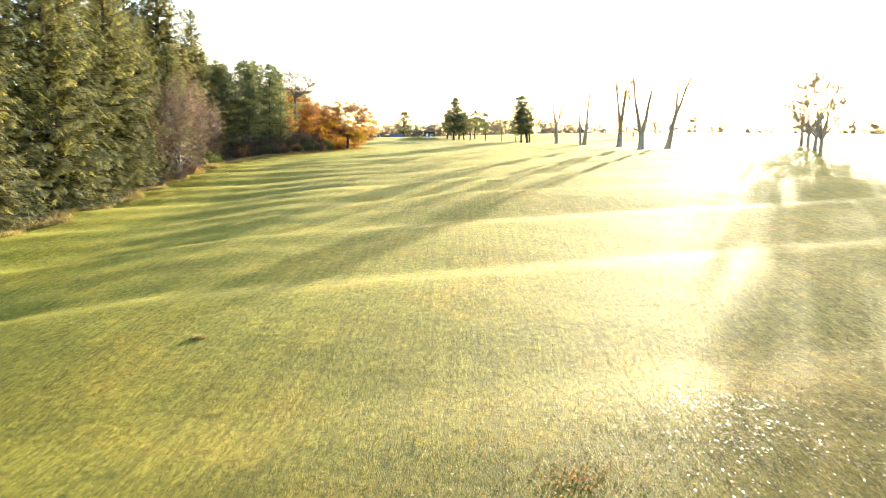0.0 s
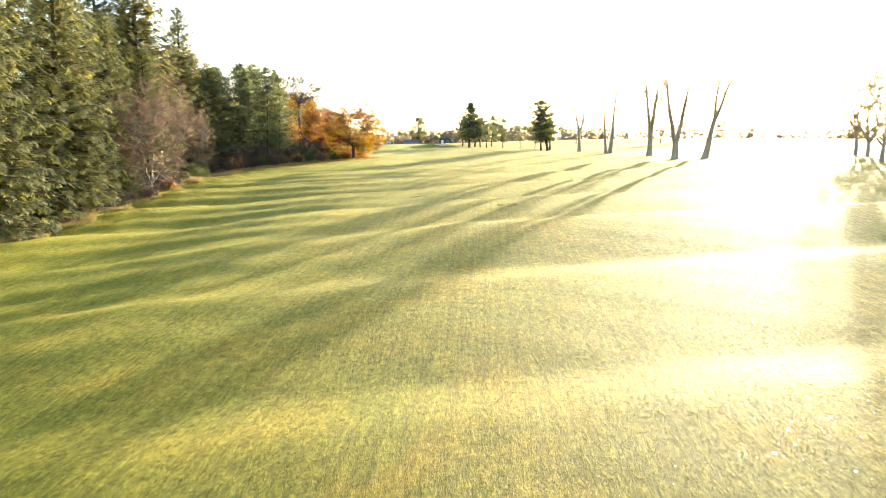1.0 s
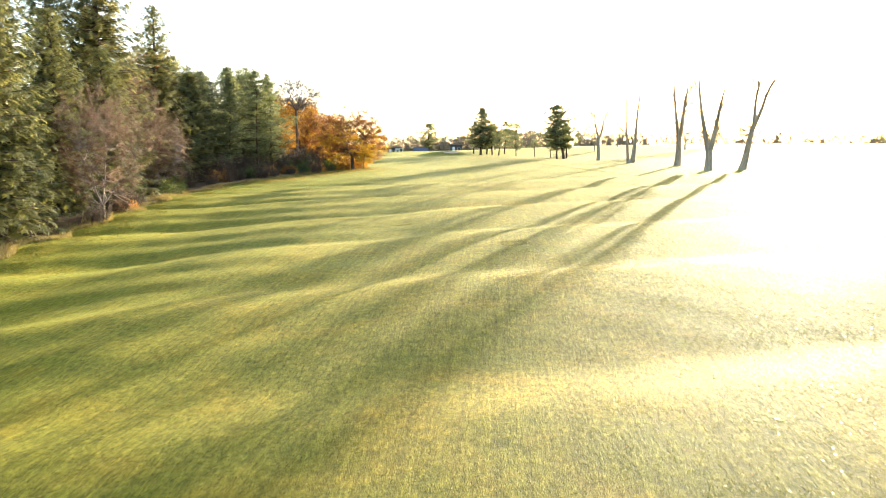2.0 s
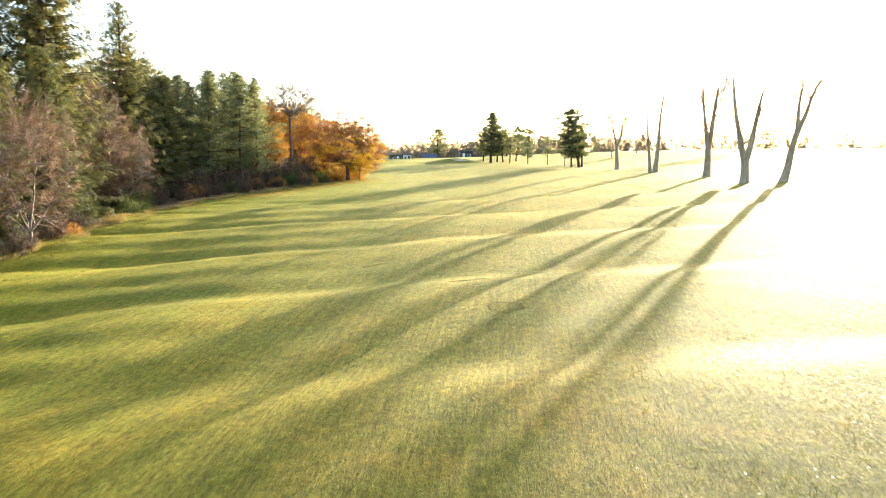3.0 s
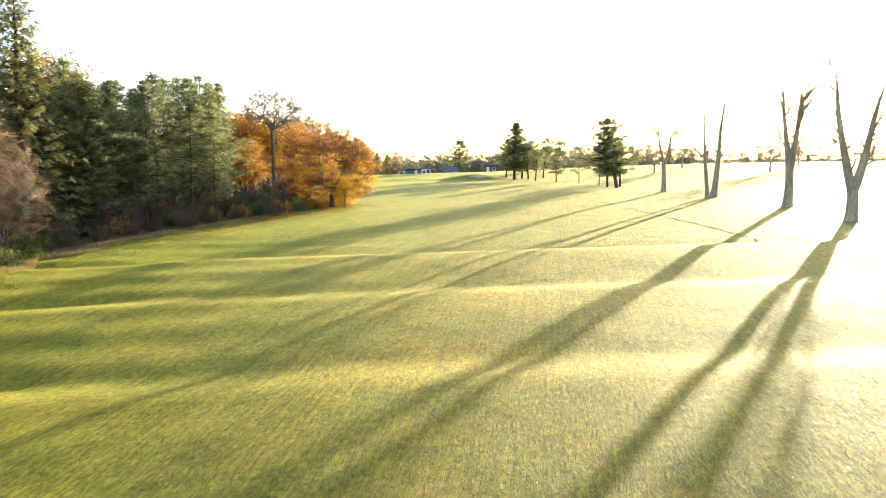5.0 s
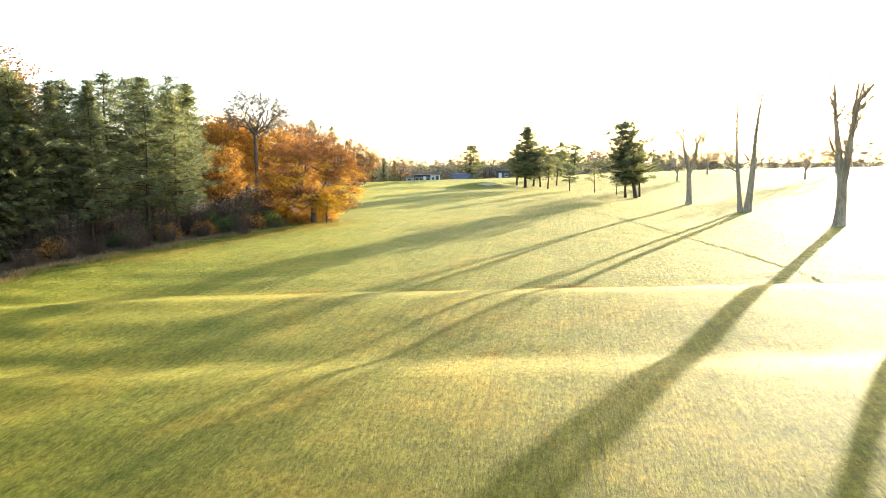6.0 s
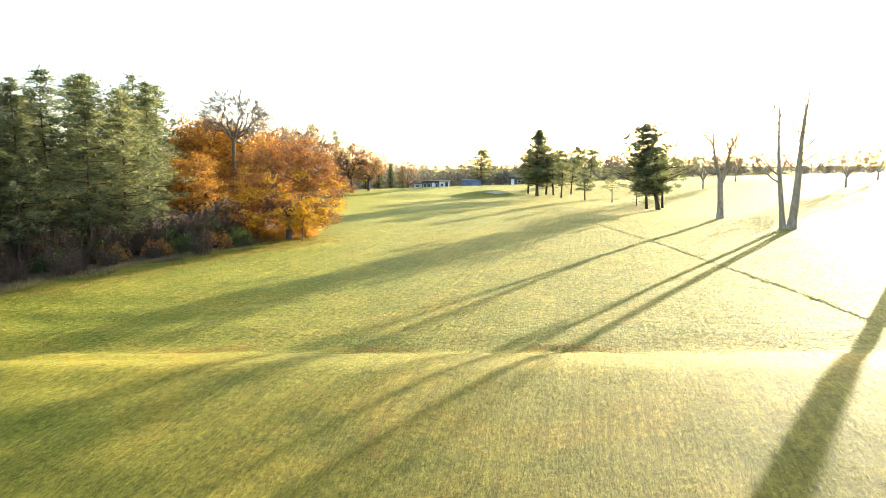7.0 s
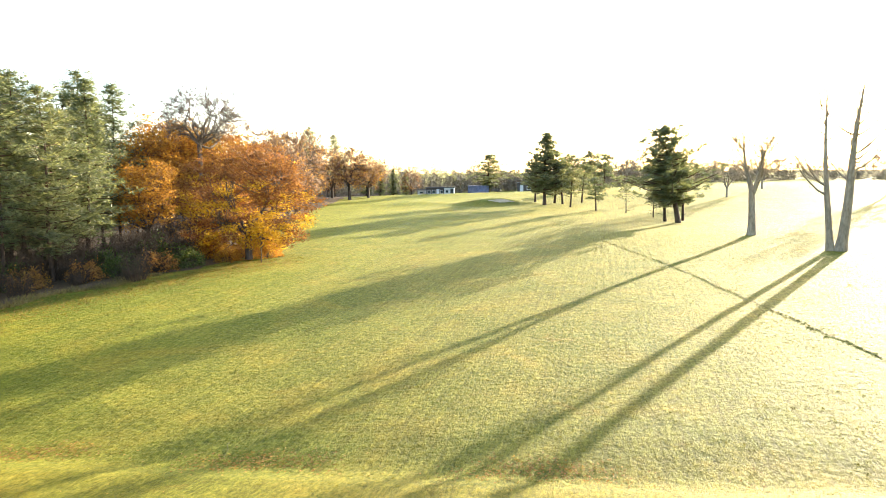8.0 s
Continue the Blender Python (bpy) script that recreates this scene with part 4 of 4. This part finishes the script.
for k, (x, y, s) in enumerate([(-46.5, 258, 0.74), (-43.5, 261, 0.70), (-41.2, 266, 0.64), (-38.8, 270, 0.58)]):
    plant("scots_pine", THICK, x, y, "dark dense conifer beside the far sheds", "pine tree", "conifers by the sheds", 70 * k, s)
plant("woodland_tree", BROWN[2], -35.2, 262, "leafless brown tree beside the far sheds", "tree", "trees along the far wood", 15, 0.8)
for k, (x, y, s) in enumerate([(7.5, 236, 1.2), (11, 240, 1.3), (14.5, 244, 1.2)]):
    plant("scots_pine", MULTI[1], x, y, "small pine beyond the clump on the turf", "pine tree", "pines beyond the clump", 100 * k, s)


def pollard(seed, h, fork, trunk_r, leaders, spread, gap=0.0):
    """A slim bare tree: a trunk that forks into upright leaders, or with gap stems that part at the ground; short branches and fine twigs."""
    g = np.random.default_rng(seed)
    wood, tw = Soup(), Soup()
    if not gap:
        zs = np.linspace(-0.4, fork, 7)
        wood.tube(np.stack([0.06 * np.sin(zs), 0.05 * np.cos(zs * 0.8), zs], 1), trunk_r * np.array([1.6, 1.2, 1.04, 0.97, 0.92, 0.88, 0.86]), 10)
    for k in range(leaders):
        a = 0.6 + k * 6.283 / leaders + g.normal(0, 0.2 if leaders == 2 else 0.35)
        top = h * g.uniform(0.88, 1.0)
        t = np.linspace(0, 1, 10)
        foot = -0.4 if gap else fork - 0.3
        out = gap / 2 + spread * t ** 0.85 * g.uniform(0.8, 1.15)
        bow = 0.12 * np.sin(t * 7 + k) * t
        p = np.stack([np.cos(a) * out + bow, np.sin(a) * out + 0.12 * np.cos(t * 6 + k) * t, foot + (top - foot) * t], 1)
        r = trunk_r * ((1.0 if gap else 0.78) * (1 - t) ** 0.66 + 0.015)
        if gap:
            r = (r + trunk_r * 0.4 * np.exp(-t * 30)) * (1.25 if k == 0 else 0.85)
        wood.tube(p, r, 8)
        ts = np.linspace(0, 1, 6)
        for j in range(17):
            low = 0.30 if gap else 0.12
            u = low + (0.96 - low) * g.random() ** 0.6
            b = np.array([np.interp(u, t, p[:, c]) for c in range(3)])
            rb = np.interp(u, t, r)
            aa, ln = a + g.normal(0, 1.3), 0.36 * (h - fork) * (1.15 - 0.65 * u) * g.uniform(0.6, 1.1)
            away = ln * (0.85 * ts - 0.2 * ts ** 2)
            q = b + np.stack([np.cos(aa) * away, np.sin(aa) * away, ln * (0.35 * ts + 0.45 * ts ** 2)], 1) + g.normal(0, 0.05, (6, 3)) * ts[:, None]
            wood.tube(q, min(0.085, rb * 0.5) * (1 - ts) ** 0.8 + 0.008, 5)
            for _ in range(9):
                w = g.uniform(0.2, 1.0)
                c = np.array([np.interp(w, ts, q[:, m]) for m in range(3)])
                d = np.array([math.cos(aa) * 0.5, math.sin(aa) * 0.5, 0.6]) + g.normal(0, 0.5, 3)
                e = c + d * g.uniform(0.5, 1.3) * (1.3 - 0.6 * w)
                wood.tube(np.array([c, (c + e) / 2 + g.normal(0, 0.05, 3), e]), (0.024, 0.016, 0.006), 4)
                for _ in range(7):
                    v = c + (e - c) * g.uniform(0.25, 1.0)
                    tw.tube(np.array([v, v + (d + g.normal(0, 0.6, 3)) * g.uniform(0.25, 0.6)]), (0.009, 0.004), 3)
    return wood.mesh("trunk", GREY_BARK, True), [tw.mesh("twig", GREY_BARK)]


for x, y, m, t, lean, words in ((25.0, 152.5, pollard(86, 9.8, 4.2, 0.33, 2, 1.4), -61, 0, "slim leafless tree forking into bare upright leaders"),
                                (28.6, 141.5, pollard(87, 13.5, 0, 0.32, 2, 1.1, 0.6), -61, 0, "leafless tree with twin stems parting at the ground"),
                                (32.2, 126.0, pollard(88, 13.0, 3.8, 0.44, 3, 1.3), 10, 0, "leafless tree forking into three bare leaders"),
                                (32.1, 112.0, pollard(92, 13.0, 2.6, 0.47, 2, 2.2), -61, 0, "leafless tree with a low fork and two spreading leaders"),
                                (36.4, 112.0, pollard(89, 12.5, 6.0, 0.38, 2, 0.8), 300, 11, "leaning leafless tree forking into bare upright leaders")):
    plant("bare_tree", m, x, y, words, "tree", "bare trees on the turf", t, 1.0, lean=lean)
LEAFLESS = twiggy(74, 10.5, (0, 0, 6.2, 4.0, 4.0, 4.3), 0.20, 150, 34, 0.9, GREY_BARK, GREY_BARK, 1.8, 0.008)
# unseen trees added in a row towards the sun to shade the near turf
for k, (x, y) in enumerate(((41.3, 75.3), (48.0, 88.9), (54.2, 102.5), (60.0, 115.7))):
    plant("woodland_tree", LEAFLESS, x, y, "leafless tree towards the sun, added to shade the near turf", "tree", "trees towards the sun", 80 * k, 1.0 + 0.1 * k)
for k, (x, y, s) in enumerate([(33, 205, 0.8), (42, 220, 0.9), (55, 200, 0.9), (66, 215, 0.8), (27, 215, 0.6)]):
    plant("woodland_tree", LEAFLESS, x, y, "small leafless tree far over the turf", "tree", "far trees over the turf", 66 * k, s)


# ================= sheds =================
def shed(x, y, turn, w, d, h, wall_mat, label, windows=(), door=None, overhang=0.25):
    ob = new("shed")
    ob.matrix_world = pose(x, y, gz(x, y) - 0.1, 0, 0, turn)
    bm = bmesh.new()
    box(bm, -w / 2, w / 2, -d / 2, d / 2, 0, h)
    part("wall", bm, wall_mat, ob)
    bm = bmesh.new()
    box(bm, -w / 2 - overhang, w / 2 + overhang, -d / 2 - overhang, d / 2 + overhang, h + 0.002, h + 0.22)
    bmesh.ops.bevel(bm, geom=bm.edges[:], offset=0.04, segments=1, affect="EDGES")
    part("roof", bm, ROOFING, ob)
    for a, b, z0, z1 in windows:
        bm = bmesh.new()
        box(bm, a, b, -d / 2 - 0.05, -d / 2 - 0.004, z0, z1)
        wob = part("window", bm, WHITE_BOARD, ob)
        bm = bmesh.new()
        box(bm, a + 0.08, b - 0.08, -d / 2 - 0.065, -d / 2 - 0.052, z0 + 0.08, z1 - 0.08)
        part("pane", bm, GLASS, wob)
    if door:
        bm = bmesh.new()
        box(bm, door[0], door[1], -d / 2 - 0.06, -d / 2 - 0.004, 0.1, 2.05)
        part("door", bm, DARK_BOARD if wall_mat != DARK_BOARD else WHITE_BOARD, ob)
    return tagged(ob, label, "shed", "sheds at the far end")


shed(-33.6, 268, 8, 2.4, 2.2, 1.9, WHITE_BOARD, "small white-painted shed with a flat roof", ((-0.7, 0.4, 0.9, 1.5),))
shed(-29.6, 267, 8, 4.9, 3.4, 2.4, DARK_BOARD, "dark timber clubhouse shed with a flat roof", ((-2.1, -1.2, 0.8, 1.8), (-0.9, 0.0, 0.8, 1.8), (1.3, 2.1, 0.8, 1.8)), (0.3, 1.1))
shed(-25.6, 266, 8, 2.8, 2.6, 2.3, WHITE_BOARD, "white-painted cabin beside a dark shed", ((-1.0, -0.2, 0.9, 1.7),), (0.3, 1.1))
shed(-5.4, 268, 5, 4.2, 3.4, 2.6, DARK_BOARD, "dark timber shed beneath the far trees", ((0.4, 1.4, 0.9, 1.8),), (-1.4, -0.5))


def container(x, y, turn):
    ob = new("shipping_container")
    ob.matrix_world = pose(x, y, gz(x, y) - 0.05, 0, 0, turn)
    w, d, h = 5.6, 2.4, 2.4
    bm = bmesh.new()
    n = 24
    ring = []
    for k in range(n * 2 + 1):
        ring.append((-w / 2 + 0.1 + (w - 0.2) * k / (2 * n), -d / 2 + (0.06 if k % 2 else 0.0)))
    lo = [bm.verts.new((a, b, 0.15)) for a, b in ring] + [bm.verts.new((w / 2 - 0.1, d / 2, 0.15)), bm.verts.new((-w / 2 + 0.1, d / 2, 0.15))]
    hi = [bm.verts.new((v.co.x, v.co.y, h - 0.1)) for v in lo]
    for k in range(len(lo)):
        j = (k + 1) % len(lo)
        bm.faces.new((lo[k], lo[j], hi[j], hi[k]))
    bm.faces.new(hi)
    part("wall", bm, BLUE_STEEL, ob)
    for z0, z1 in ((0.0, 0.16), (h - 0.12, h)):
        bm = bmesh.new()
        box(bm, -w / 2, w / 2, -d / 2 - 0.03, d / 2 + 0.03, z0, z1)
        part("rail", bm, BLUE_STEEL, ob)
    for a in (-w / 2, w / 2 - 0.12):
        bm = bmesh.new()
        box(bm, a, a + 0.12, -d / 2 - 0.025, d / 2 + 0.025, 0.164, h - 0.124)
        part("post", bm, BLUE_STEEL, ob)
    return tagged(ob, "blue corrugated steel shipping container at the far edge", "container")


container(-18.0, 268, 6)

# ================= distant woods =================
def far_woods():
    """Ranks of leafless trees that close the horizon."""
    g = np.random.default_rng(21)
    s = Soup()
    bv, bt = burst_shape(g, 30, 0.9, 0.05)
    offs, size = [], []
    for k in range(980):
        if k < 220:
            a, rr = g.uniform(-0.26, 0.10), g.uniform(282, 305)
        elif k < 780:
            a, rr = g.uniform(-0.24, 0.66), g.uniform(300, 345)
        else:
            a, rr = g.uniform(-0.3, 0.7), g.uniform(380, 520)
        x, y = math.sin(a) * rr, math.cos(a) * rr
        h = g.uniform(6.0, 8.5) * (rr / 330) ** 0.6 * (1 + 0.16 * math.sin(a * 23) + 0.10 * math.sin(a * 61))
        for j in range(6):
            f = (j + g.random()) / 6
            offs.append((x + g.normal(0, 1.3), y + g.normal(0, 1.5), gz(x, y) + h * f))
            size.append(g.uniform(1.3, 1.9) * rr / 330 * (1.2 - 0.45 * f))
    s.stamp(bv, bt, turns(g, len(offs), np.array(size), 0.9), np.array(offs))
    tagged(new("far_woods", s.mesh("far_woods", FAR_TWIG)), "brown leafless woods along the horizon, greyed for haze", "trees", kind="stuff")


far_woods()

# ================= grass and leaves =================
def grass_tufts():
    """Blades over the turf along the line of flight, thinning to the sides."""
    g = np.random.default_rng(3)
    n = 72000
    y = g.uniform(4, 128, n)
    x = 0.11 * y + g.normal(0, 1, n) * (5.0 + 0.06 * y)
    keep = (x > edge_x(y) + 0.5) & (np.abs(x - 0.11 * y) < 24)
    x, y = x[keep], y[keep]
    n = len(x)
    z = ground_z(x, y)
    base = np.stack([x, y, z - 0.01], 1)
    v = []
    for b in range(3):
        a = g.uniform(0, 6.283, n)
        w, hh, ln = g.uniform(0.006, 0.014, n), g.uniform(0.012, 0.036, n), g.uniform(0.0, 0.03, n)
        o = base + np.stack([g.normal(0, 0.03, n), g.normal(0, 0.03, n), np.zeros(n)], 1)
        sx, sy = np.cos(a) * w, np.sin(a) * w
        p0, p1 = o + np.stack([sx, sy, 0 * w], 1), o - np.stack([sx, sy, 0 * w], 1)
        b2 = g.uniform(0, 6.283, n)
        p2 = o + np.stack([np.cos(b2) * ln, np.sin(b2) * ln, hh], 1)
        v.append(np.stack([p0, p1, p2], 1))
    v = np.concatenate(v).reshape(-1, 3)
    tagged(new("grass", mesh_of("grass", v, np.arange(len(v)).reshape(-1, 3), BLADE)), "short dewy grass blades on the fairway", "grass", kind="stuff")


grass_tufts()


def rough_tufts():
    """Short coarse tufts on the uncut turf beyond the bank."""
    g = np.random.default_rng(13)
    n = 28000
    y = 100.6 + 53 * g.random(n) ** 1.25
    x = g.uniform(-24, 27, n)
    keep = (x > edge_x(y) + 0.5) & (np.sin(x * 1.3 + 0.7 * np.sin(y)) * np.sin(y * 1.1 + x * 0.3) + g.normal(0, 0.6, n) > -0.2)
    x, y = x[keep], y[keep]
    n = len(x)
    base = np.stack([x, y, ground_z(x, y) - 0.012], 1)
    big = g.uniform(0.6, 1.3, n)
    v = []
    for b in range(4):
        a, c = g.uniform(0, 6.283, n), g.uniform(0, 6.283, n)
        o = base + np.stack([g.normal(0, 0.035, n), g.normal(0, 0.035, n), np.zeros(n)], 1)
        d = np.stack([np.cos(a), np.sin(a), np.zeros(n)], 1) * (g.uniform(0.012, 0.03, n) * big)[:, None]
        ln = g.uniform(0.01, 0.05, n)
        v.append(np.stack([o + d, o - d, o + np.stack([np.cos(c) * ln, np.sin(c) * ln, g.uniform(0.014, 0.038, n) * big], 1)], 1))
    v = np.concatenate(v).reshape(-1, 3)
    tagged(new("rough_tufts", mesh_of("rough_tufts", v, np.arange(len(v)).reshape(-1, 3), ROUGH)), "short coarse tufts of grass beyond the bank", "grass", kind="stuff")


rough_tufts()


def rough_grass():
    """Straw-coloured long grass where the mower stops, below the wood."""
    g = np.random.default_rng(4)
    n = 30000
    y = g.uniform(20, 132, n)
    x = edge_x(y) + 0.5 - np.abs(g.normal(0, 1.1, n)) + 0.7 * np.sin(y * 0.9)
    clump = np.sin(y * 1.7) * np.sin(y * 0.63 + x) + g.normal(0, 0.5, n)
    keep = clump > -0.9
    x, y = x[keep], y[keep]
    n = len(x)
    hh = g.uniform(0.12, 0.38, n)
    a, b = g.uniform(0, 6.283, n), g.uniform(0, 6.283, n)
    o = np.stack([x, y, ground_z(x, y) - 0.02], 1)
    sx, sy = np.cos(a) * 0.025, np.sin(a) * 0.025
    z0 = np.zeros(n)
    v = np.stack([o + np.stack([sx, sy, z0], 1), o - np.stack([sx, sy, z0], 1), o + np.stack([np.cos(b) * hh * 0.5, np.sin(b) * hh * 0.5, hh], 1)], 1).reshape(-1, 3)
    tagged(new("rough_grass", mesh_of("rough_grass", v, np.arange(len(v)).reshape(-1, 3), STRAW)), "long straw-coloured grass along the wood", "grass", kind="stuff")


rough_grass()


def edge_grass():
    """Tufty uncut grass between the wood and the mown turf."""
    g = np.random.default_rng(14)
    n = 34000
    y = g.uniform(60, 142, n)
    x = edge_x(y) + 0.2 + np.abs(g.normal(0, 2.6, n))
    keep = np.sin(x * 2.1 + y) + np.sin(y * 1.9 - x * 1.3) + g.normal(0, 0.7, n) > -0.2
    x, y = x[keep], y[keep]
    n = len(x)
    hh = g.uniform(0.03, 0.10, n)
    a, b = g.uniform(0, 6.283, n), g.uniform(0, 6.283, n)
    o = np.stack([x, y, ground_z(x, y) - 0.01], 1)
    d = np.stack([np.cos(a), np.sin(a), 0 * a], 1) * g.uniform(0.02, 0.05, (n, 1))
    v = np.stack([o + d, o - d, o + np.stack([np.cos(b) * hh * 0.7, np.sin(b) * hh * 0.7, hh], 1)], 1).reshape(-1, 3)
    tagged(new("edge_grass", mesh_of("edge_grass", v, np.arange(len(v)).reshape(-1, 3), ROUGH)), "tufty sunlit grass between wood and mown turf", "grass", kind="stuff")


edge_grass()


def fallen_leaves():
    g = np.random.default_rng(6)
    n = 19000
    y = 4 + 70 * g.random(n) ** 1.7
    x = 8 + 0.13 * y + g.normal(0, 1, n) * 4.5
    o = np.stack([x, y, ground_z(x, y) + 0.018], 1)
    m = turns(g, n, g.uniform(0.025, 0.062, n), 0.22)
    s = Soup()
    s.stamp(LEAF_V, LEAF_T, m, o)
    x, y = g.normal(5.3, 1.1, 1500), g.normal(11.9, 1.1, 1500)
    s.stamp(LEAF_V, LEAF_T, turns(g, 1500, g.uniform(0.03, 0.065, 1500), 0.30), np.stack([x, y, ground_z(x, y) + 0.02], 1))
    x, y = g.normal(10.8, 1.2, 900), g.normal(50.6, 1.2, 900)
    s.stamp(LEAF_V, LEAF_T, turns(g, 900, g.uniform(0.03, 0.065, 900), 0.30), np.stack([x, y, ground_z(x, y) + 0.02], 1))
    n = 5200
    y = g.uniform(4, 100, n)
    x = 0.11 * y + g.normal(0, 1, n) * (6 + 0.05 * y)
    s2 = Soup()
    s2.stamp(LEAF_V, LEAF_T, turns(g, n, g.uniform(0.03, 0.065, n), 0.28), np.stack([x, y, ground_z(x, y) + 0.025], 1))
    # thicker at the near end, with one heap
    x = np.concatenate([g.normal(2.3, 4.0, 1500), g.normal(2.3, 0.40, 420), g.normal(8.5, 1.6, 900)])
    y = np.concatenate([9.0 + 5 * g.random(1500) ** 1.6, g.normal(10.1, 0.32, 420), g.normal(10.5, 1.8, 900)])
    s2.stamp(LEAF_V, LEAF_T, turns(g, 2820, g.uniform(0.03, 0.065, 2820), 0.4), np.stack([x, y, ground_z(x, y) + 0.022], 1))
    tagged(new("brown_leaves", s2.mesh("brown_leaves", RUSSET)), "small red-brown leaves strewn over the fairway", "leaves", kind="stuff")
    tagged(new("fallen_leaves", s.mesh("fallen_leaves", FALLEN)), "curled dry leaves, whitened as glints, scattered on the turf", "leaves", kind="stuff")


fallen_leaves()


def leaf_drift():
    """Brown leaves blown into the hollow behind the bank and out from under the oak."""
    g = np.random.default_rng(8)
    n1, n2, n3 = 6000, 12000, 1500
    x1 = g.uniform(-13, 14, n1)
    y1 = 101.5 + g.normal(0, 0.42, n1) + 0.3 * np.sin(x1 * 0.9)
    keep = np.sin(x1 * 0.8 + 1) + g.normal(0, 0.6, n1) > 0.2
    x1, y1 = x1[keep], y1[keep]
    y2 = g.uniform(112, 138, n2)
    x2 = edge_x(y2) + 3.0 + g.normal(0, 2.2, n2)
    a, r = g.uniform(0, 6.283, n3), np.abs(g.normal(0, 4.5, n3))
    x3, y3 = -19.5 + np.cos(a) * r, 139 + np.sin(a) * r
    x, y = np.concatenate([x1, x2, x3]), np.concatenate([y1, y2, y3])
    o = np.stack([x, y, ground_z(x, y) + 0.03], 1)
    s = Soup()
    s.stamp(LEAF_V, LEAF_T, turns(g, len(x), g.uniform(0.05, 0.11, len(x)), 0.35), o)
    tagged(new("leaf_drift", s.mesh("leaf_drift", RUSSET)), "russet leaves drifted against the grassy bank and oak", "leaves", kind="stuff")


leaf_drift()


def worn_patch(x, y, r, mat, label, seed, n=420, tall=0.06):
    """A scuffed patch of longer or faded blades."""
    g = np.random.default_rng(seed)
    a, rr = g.uniform(0, 6.283, n), r * np.sqrt(g.random(n)) * (1 + 0.3 * np.sin(g.uniform(0, 6.283, n)))
    px, py = x + np.cos(a) * rr * 1.5, y + np.sin(a) * rr
    o = np.stack([px, py, ground_z(px, py) - 0.01], 1)
    b, c = g.uniform(0, 6.283, n), g.uniform(0, 6.283, n)
    w, hh = g.uniform(0.01, 0.025, n), tall * g.uniform(0.3, 1.0, n) * (1 - 0.6 * (rr / r) ** 2).clip(0.2, 1)
    d = np.stack([np.cos(b) * w, np.sin(b) * w, 0 * w], 1)
    v = np.stack([o + d, o - d, o + np.stack([np.cos(c) * hh * 0.8, np.sin(c) * hh * 0.8, hh], 1)], 1).reshape(-1, 3)
    tagged(new("grass_clump", mesh_of("grass_clump", v, np.arange(len(v)).reshape(-1, 3), mat)), label, "grass clump", kind="stuff")


worn_patch(-6.5, 17.7, 0.16, STRAW, "single clump of long grass on the mown turf", 41, 300, 0.13)


def scuff(x, y, rx, ry, a0, a1, seed, n=700):
    """An arc of scalped turf: short torn blades and crumbs of soil."""
    g = np.random.default_rng(seed)
    a = g.uniform(a0, a1, n)
    rr = 1 + g.normal(0, 0.14, n) + 0.08 * np.sin(a * 3 + seed)
    loose = g.random(n) < 0.45
    rr = np.where(loose, np.sqrt(g.random(n)), rr)
    px, py = x + np.cos(a) * rr * rx, y + np.sin(a) * rr * ry
    o = np.stack([px, py, ground_z(px, py) - 0.004], 1)
    b, c = g.uniform(0, 6.283, n), g.uniform(0, 6.283, n)
    w, hh = g.uniform(0.012, 0.028, n), g.uniform(0.009, 0.026, n)
    d = np.stack([np.cos(b) * w, np.sin(b) * w, 0 * w], 1)
    v = np.stack([o + d, o - d, o + np.stack([np.cos(c) * 0.03, np.sin(c) * 0.03, hh], 1)], 1).reshape(-1, 3)
    tagged(new("turf_scuff", mesh_of("turf_scuff", v, np.arange(len(v)).reshape(-1, 3), STRAW)), "brown arc of scalped turf on the fairway", "turf scuff", kind="stuff")


scuff(4.2, 56.45, 0.64, 0.66, 0, 6.283, 51, 750)
scuff(2.35, 61.2, 0.45, 0.28, 0.2, 2.9, 52, 420)
scuff(3.1, 61.7, 0.40, 0.22, 0.4, 3.0, 53, 260)
scuff(2.3, 63.2, 0.8, 0.25, 0.3, 2.8, 54, 220)
worn_patch(-2.5, 67.2, 0.5, STRAW, "scuffed straw-coloured patch in the turf", 44)
worn_patch(5.6, 88.3, 0.6, STRAW, "scuffed straw-coloured patch in the turf", 45)
